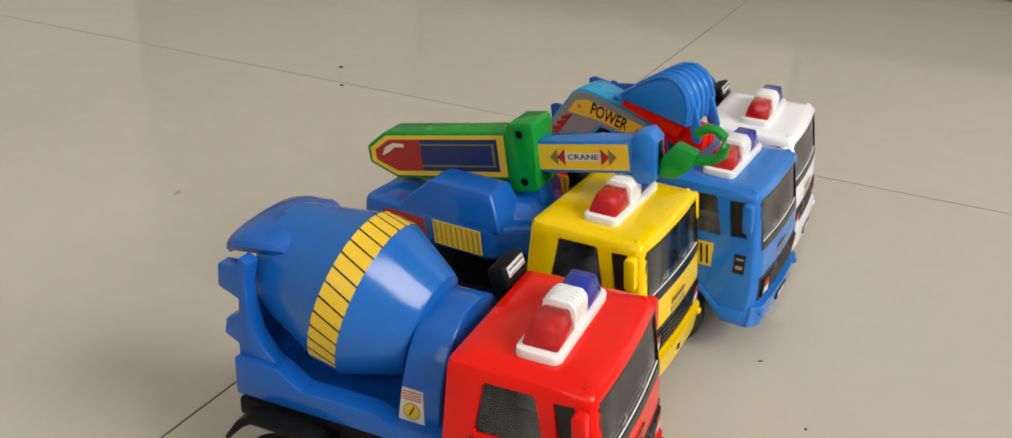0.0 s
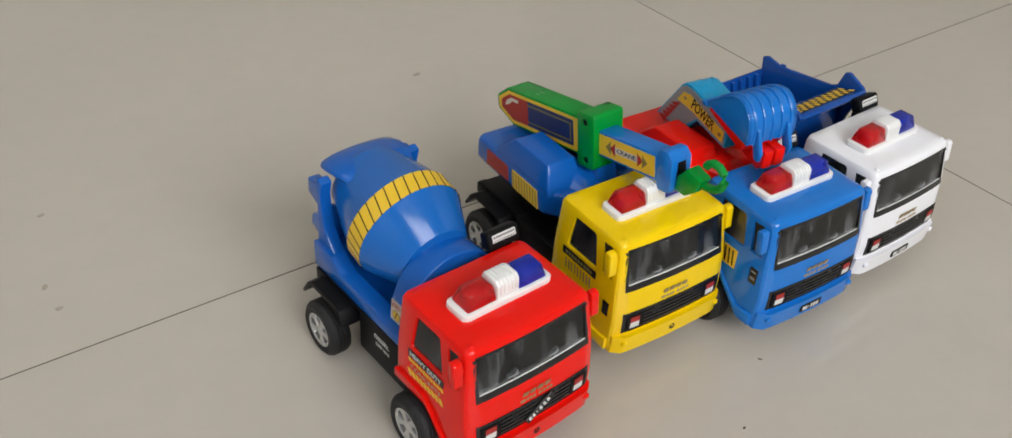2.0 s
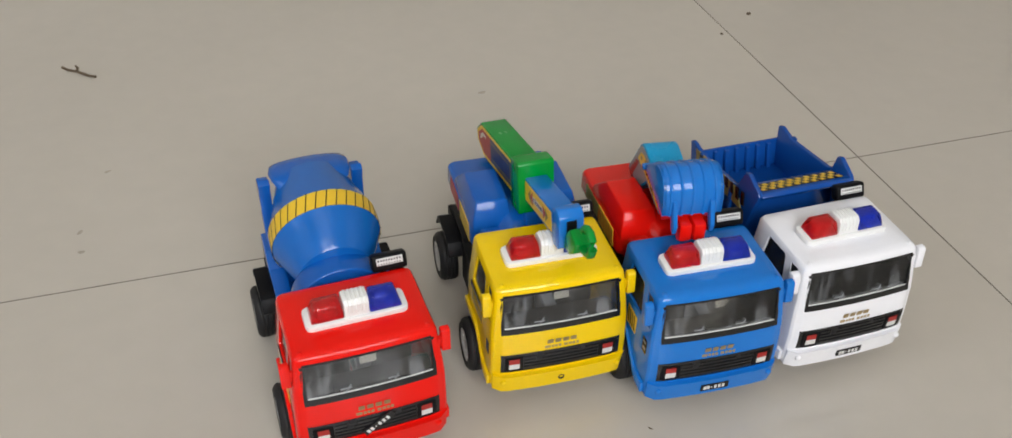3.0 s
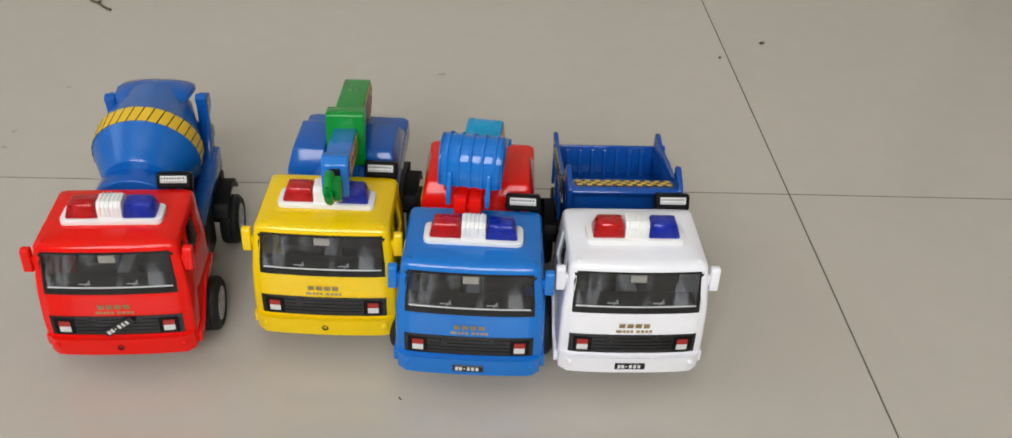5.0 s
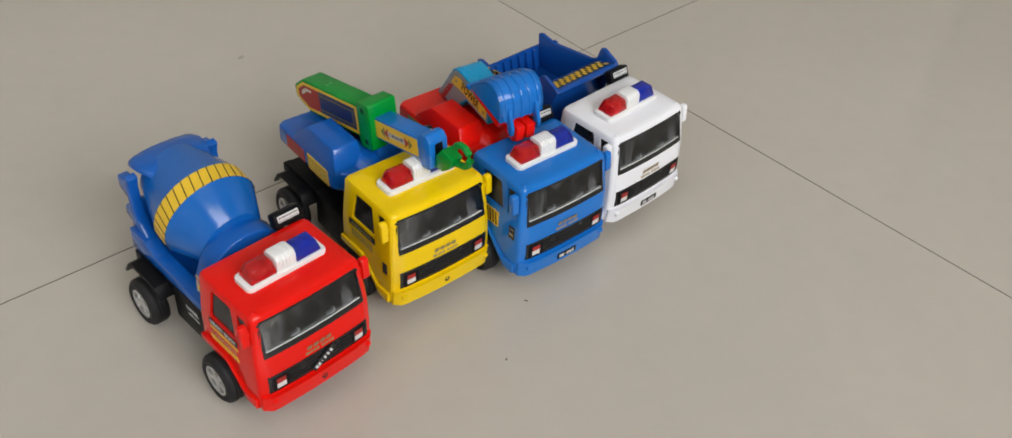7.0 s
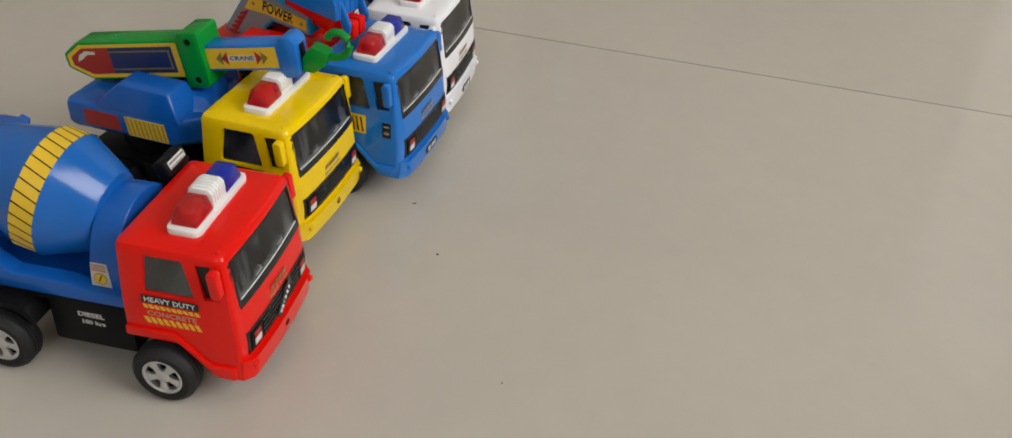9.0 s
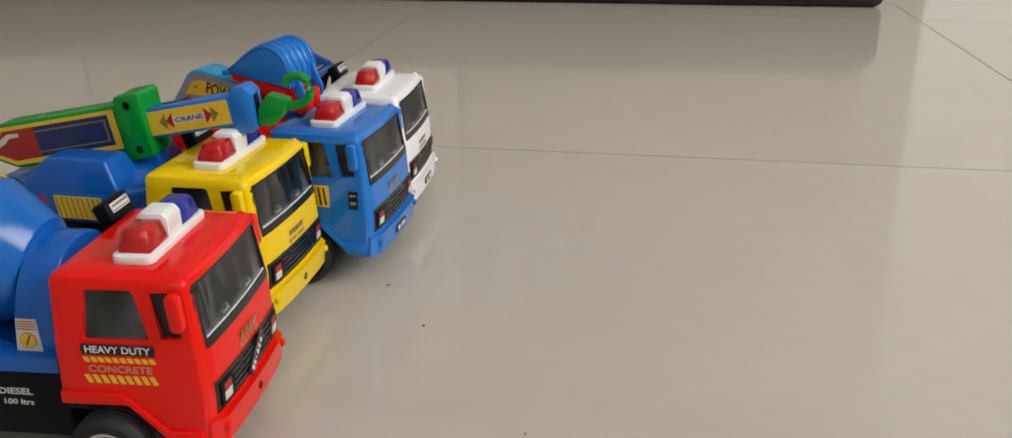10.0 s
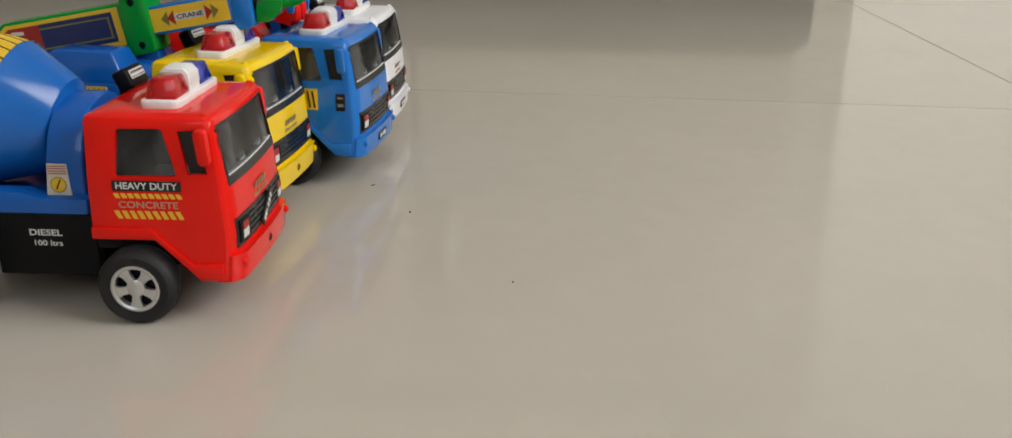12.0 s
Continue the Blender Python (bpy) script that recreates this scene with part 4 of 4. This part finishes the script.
def tipper_truck(x, y, yaw):
    t, body = truck_base("tipper_truck", "white toy tipper truck with dark blue skip, on the tiled floor", x, y, yaw, WHITE)
    plate(body, None, 0.0, 18.6, 13.6, 3.6, 0, 2.75)
    chassis(t, 101)
    bed = new("tipper_bed")
    bed.parent = t
    M = DARKBLUE
    side = [(61, 62), (57.4, 70.5), (59.2, 72.6), (69, 77), (71.6, 76), (75, 67), (79, 65), (112, 61), (122, 63.0), (125, 61.8), (121, 37), (68, 37), (64, 52)]
    for s in (-1, 1):
        bm = prism(side, "x", s * 25.6, s * 28.0, 0.6)
        for v in bm.verts:
            v.co.x += s * ((v.co.z - 62) * 0.05 - (1.6 if v.co.y < 72 else 0))
        part("bed_side", bm, M, bed, "dark blue bed side")
        for k in range(3):
            part("bed_rib", prism([(78 + k * 16, 39), (81 + k * 16, 39), (81 + k * 16, 62), (78 + k * 16, 62)], "x", s * 27.0, s * 28.6, 0.4), M, bed)
    part("bed_floor", prism([(64, 37), (121, 37), (122, 40), (80, 42), (77.5, 50), (74.6, 66.2), (58.7, 71.8), (56.8, 70.2), (58.2, 68), (69, 60), (66, 46)], "x", -24.9, 24.9, 0.6), M, bed, "dark blue bed floor and cab guard")
    back = [(119.5, 38), (123.4, 54.5), (125.0, 54.2), (121.5, 37.5)]
    part("tailboard", prism(back, "x", -26.4, 26.4, 0.5), M, bed, "ribbed dark blue tailboard")
    for k in range(7):
        xx = -19.5 + k * 6.5
        part("tailboard_rib", prism([(117.2, 40), (121.0, 53.6), (124, 53.6), (120, 40)], "x", xx - 1.2, xx + 1.2, 0.4), M, bed)
    # chequered tape on the cab guard
    slope = math.degrees(math.atan2(71.8 - 66.2, 74.6 - 58.7))
    tape = Matrix.Translation((0, 66.0, 69.34)) @ Matrix.Rotation(radians(-slope), 4, "X")
    part("tape", moved(box(-22.5, 22.5, -5.0, 5.2, 0.0, 0.25), tape), GLOSSBLACK, bed, "black tape with yellow and red chequers", 0)
    chequers = bmesh.new()
    for k in range(19):
        for r in range(3):
            if (k + r) % 2 == 0:
                join(chequers, box(-22.2 + k * 2.35, -19.9 + k * 2.35, -4.6 + r * 3.2, -1.5 + r * 3.2, 0.2, 0.33))
    pieces("chequer", moved(chequers, tape), PRINTYELLOW, bed)
    flank = [(69, 56), (76, 65), (118, 61), (116, 52)]
    bm = prism(flank, "x", -28.35, -27.6)
    for v in bm.verts:
        v.co.x -= (v.co.z - 62) * 0.05
    part("sticker", bm, PRINTOLIVE, bed, "olive and black flank sticker", 0)
    marks = bmesh.new()
    for k in range(9):
        a = 66 + k * 5.4
        join(marks, prism([(a, 60), (a + 2.4, 59.6), (a + 4.0, 66.5 - k * 0.7), (a + 1.6, 67 - k * 0.7)], "x", -28.8, -28.2))
    pieces("stripe", marks, GLOSSBLACK, bed)
    part("bed_hinge", box(-16, 16, 90, 118, 30.5, 38, 1), BLACK, t)
    raise_body(t, 3.2)
    return t


concrete_mixer(-345.7, -160.2, 3.0)
crane_truck(-258.0, -145.2, -2.6)
loader_truck(-192.0, -169.8, -2.7)
tipper_truck(-119.6, -166.9, 0.9)


# ---- floor, room and what stands in it ----
def slab(name, x0, x1, y0, y1, z0, z1, mat, r=0.0, parent=None, label=""):
    return part(name, box(x0, x1, y0, y1, z0, z1, r), mat, parent, label, 0 if not r else 35, 1.0)


floor = tagged(slab("floor", -2.4, 2.4, -2.4, 2.4, -0.06, -0.0003, GROUT), "polished beige square floor tiles with thin dark joints", "floor", kind="structure")


def wall_with_opening(name, axis, at, lo, hi, a, b, sill, head, mat):
    """A wall 0.15 m thick across axis, with one opening from a to b, sill to head."""
    out = 0.15 if at > 0 else -0.15
    pieces = [(lo, a, 0, 2.7), (b, hi, 0, 2.7), (a, b, head, 2.7)] + ([(a, b, 0, sill)] if sill > 0 else [])
    bm = bmesh.new()
    for p, q, z0, z1 in pieces:
        lim = sorted((at, at + out))
        join(bm, box(lim[0], lim[1], p, q, z0, z1) if axis == "x" else box(p, q, lim[0], lim[1], z0, z1))
    return tagged(part(name, bm, mat, None, "", 0, 1.0), "plain cream painted wall", "wall", kind="structure")


wall_with_opening("wall_south", "y", -2.4, -2.55, 2.55, -1.4, 0.4, 0.95, 2.3, WALL)
wall_with_opening("wall_west", "x", -2.4, -2.4, 2.4, -1.15, 0.45, 0.95, 2.3, WALL)
wall_with_opening("wall_east", "x", 2.4, -2.4, 2.4, -2.05, -1.07, 0.0, 2.1, WALL)
tagged(slab("wall_north", -2.55, 2.55, 2.4, 2.55, 0, 2.7, WALL), "plain cream painted wall", "wall", kind="structure")
tagged(slab("wall_passage", 3.3, 3.45, -3.3, 0.6, -0.06, 2.8, WALL), "plain cream painted passage wall", "wall", kind="structure")
tagged(slab("floor_passage", 2.4, 3.3, -3.3, 0.6, -0.06, -0.002, GROUT), "plain passage floor beyond the doorway", "floor", kind="structure")
tagged(slab("ceiling", -2.55, 2.55, -2.55, 2.55, 2.7, 2.8, CEIL), "plain white ceiling", "ceiling", kind="structure")


def window_frame(name, axis, at, a, b, sill, head):
    w = tagged(new(name), "pale painted window frame with one mullion", "window", kind="structure")
    w.location = (0, 0, 0)
    mid = (a + b) / 2
    for lo, hi, z0, z1 in ((a, a + 0.05, sill, head), (b - 0.05, b, sill, head), (mid - 0.025, mid + 0.025, sill + 0.05, head - 0.05), (a + 0.05, b - 0.05, sill, sill + 0.05), (a + 0.05, b - 0.05, head - 0.05, head)):
        lim = sorted((at, at + (0.06 if at > 0 else -0.06)))
        bm = box(lo, hi, lim[0], lim[1], z0, z1, 0.004) if axis == "y" else box(lim[0], lim[1], lo, hi, z0, z1, 0.004)
        part("window_frame", bm, FRAME, w, scale=1.0)
    return w


window_frame("window_1", "y", -2.41, -1.4, 0.4, 0.95, 2.3)
# frame of the assumed west window, out of view
window_frame("window_2", "x", -2.41, -1.15, 0.45, 0.95, 2.3)


def low_cabinet():
    """A long low cabinet on a black plinth with a rounded end, its front a little askew."""
    c = tagged(new("low_cabinet"), "low brown cabinet on a scuffed black plinth", "cabinet")
    c.matrix_world = pose(0.683, -0.575, 0, 0, 0, 2.9)
    part("plinth", box(0, 0.42, 0, 1.6, 0.0, 0.075, 0.012, 3), LACQUER, c, "scuffed black plinth", scale=1.0)
    part("carcass", box(0.012, 0.41, 0.012, 1.59, 0.075, 0.62, 0.006), WOOD, c, scale=1.0)
    for k in range(3):
        d = part("door", box(-0.004, 0.012, 0.02 + k * 0.524, 0.536 + k * 0.524, 0.085, 0.6, 0.003), WOOD, c, scale=1.0)
        part("handle", box(-0.02, -0.004, 0.48 + k * 0.524, 0.495 + k * 0.524, 0.3, 0.42, 0.003), SILVER, d, scale=1.0)
    part("cabinet_top", box(-0.015, 0.43, -0.01, 1.61, 0.62, 0.645, 0.004), WOOD, c, scale=1.0)
    return c


low_cabinet()


def crumb(x, y, length, width, yaw, name="crumb", label="small dark crumb of dirt on the tile", mat=DIRT):
    bm = bmesh.new()
    tall = 0.2 if name == "smudge" else 0.6 * min(width, 2.0)
    bmesh.ops.create_icosphere(bm, subdivisions=2, radius=0.5)
    for v in bm.verts:
        v.co *= 1 + 0.35 * noise.noise(v.co * 3 + Vector((x * 90, y * 90, 0)))
        v.co = Vector((v.co.x * length, v.co.y * width + 0.25 * length * (v.co.x ** 2), (max(v.co.z, -0.3) + 0.25) * tall))
    ob = part(name, bm, mat)
    ob.matrix_world = pose(x, y, 0.0001, 0, 0, yaw)
    return tagged(ob, label, "dirt", "crumbs on the floor")


for x, y, l, w, a in ((0.0322, 0.2070, 5.6, 3.4, 40), (-0.0061, 0.1797, 3.6, 2.2, 70), (-0.2596, -0.1958, 1.6, 1.1, 20), (-0.2222, -0.1710, 2.6, 0.8, -50), (-0.3336, -0.2479, 1.2, 0.7, 15)):
    crumb(x, y, l, w, a)


def dry_twig():
    """A thin forked shred of dry fibre."""
    bm = tube([(-10, 9, 1.0), (-6, 4, 0.9), (0, 0, 1.1), (8, -8, 0.9), (13, -11, 0.8)], 0.95, 7)
    join(bm, tube([(0, 0, 1.1), (0.5, 5, 1.2), (-1, 9, 0.9)], 0.8, 7))
    ob = part("twig", bm, DIRT)
    ob.matrix_world = pose(-0.4845, 0.2430, 0.0, 0, 0, 0)
    return tagged(ob, "thin forked brown shred of dry fibre on the tile", "debris")


dry_twig()

for x, y, l, w, a in ((-0.2130, 0.1415, 6.0, 3.4, 10), (-0.4620, 0.1090, 4.0, 2.2, 20), (-0.4764, 0.0504, 4.4, 2.6, 60), (-0.4753, 0.0317, 4.0, 2.8, 0)):
    crumb(x, y, l, w, a, "smudge", "faint brown smudge on the beige tile", SMUDGE)

# floor tiles, joints on x = 0 and y = 0
TILE_SIZE = 0.594
half = TILE_SIZE / 2 - 0.00048
tile_mesh = finish("tile", box(-half, half, -half, half, -0.0002, 0.0), TILE, 1.0, 0)
for i in range(-4, 4):
    for j in range(-4, 4):
        ob = part("tile", tile_mesh, None, floor)
        ob.location = (TILE_SIZE * (i + 0.5), TILE_SIZE * (j + 0.5), 0.0)
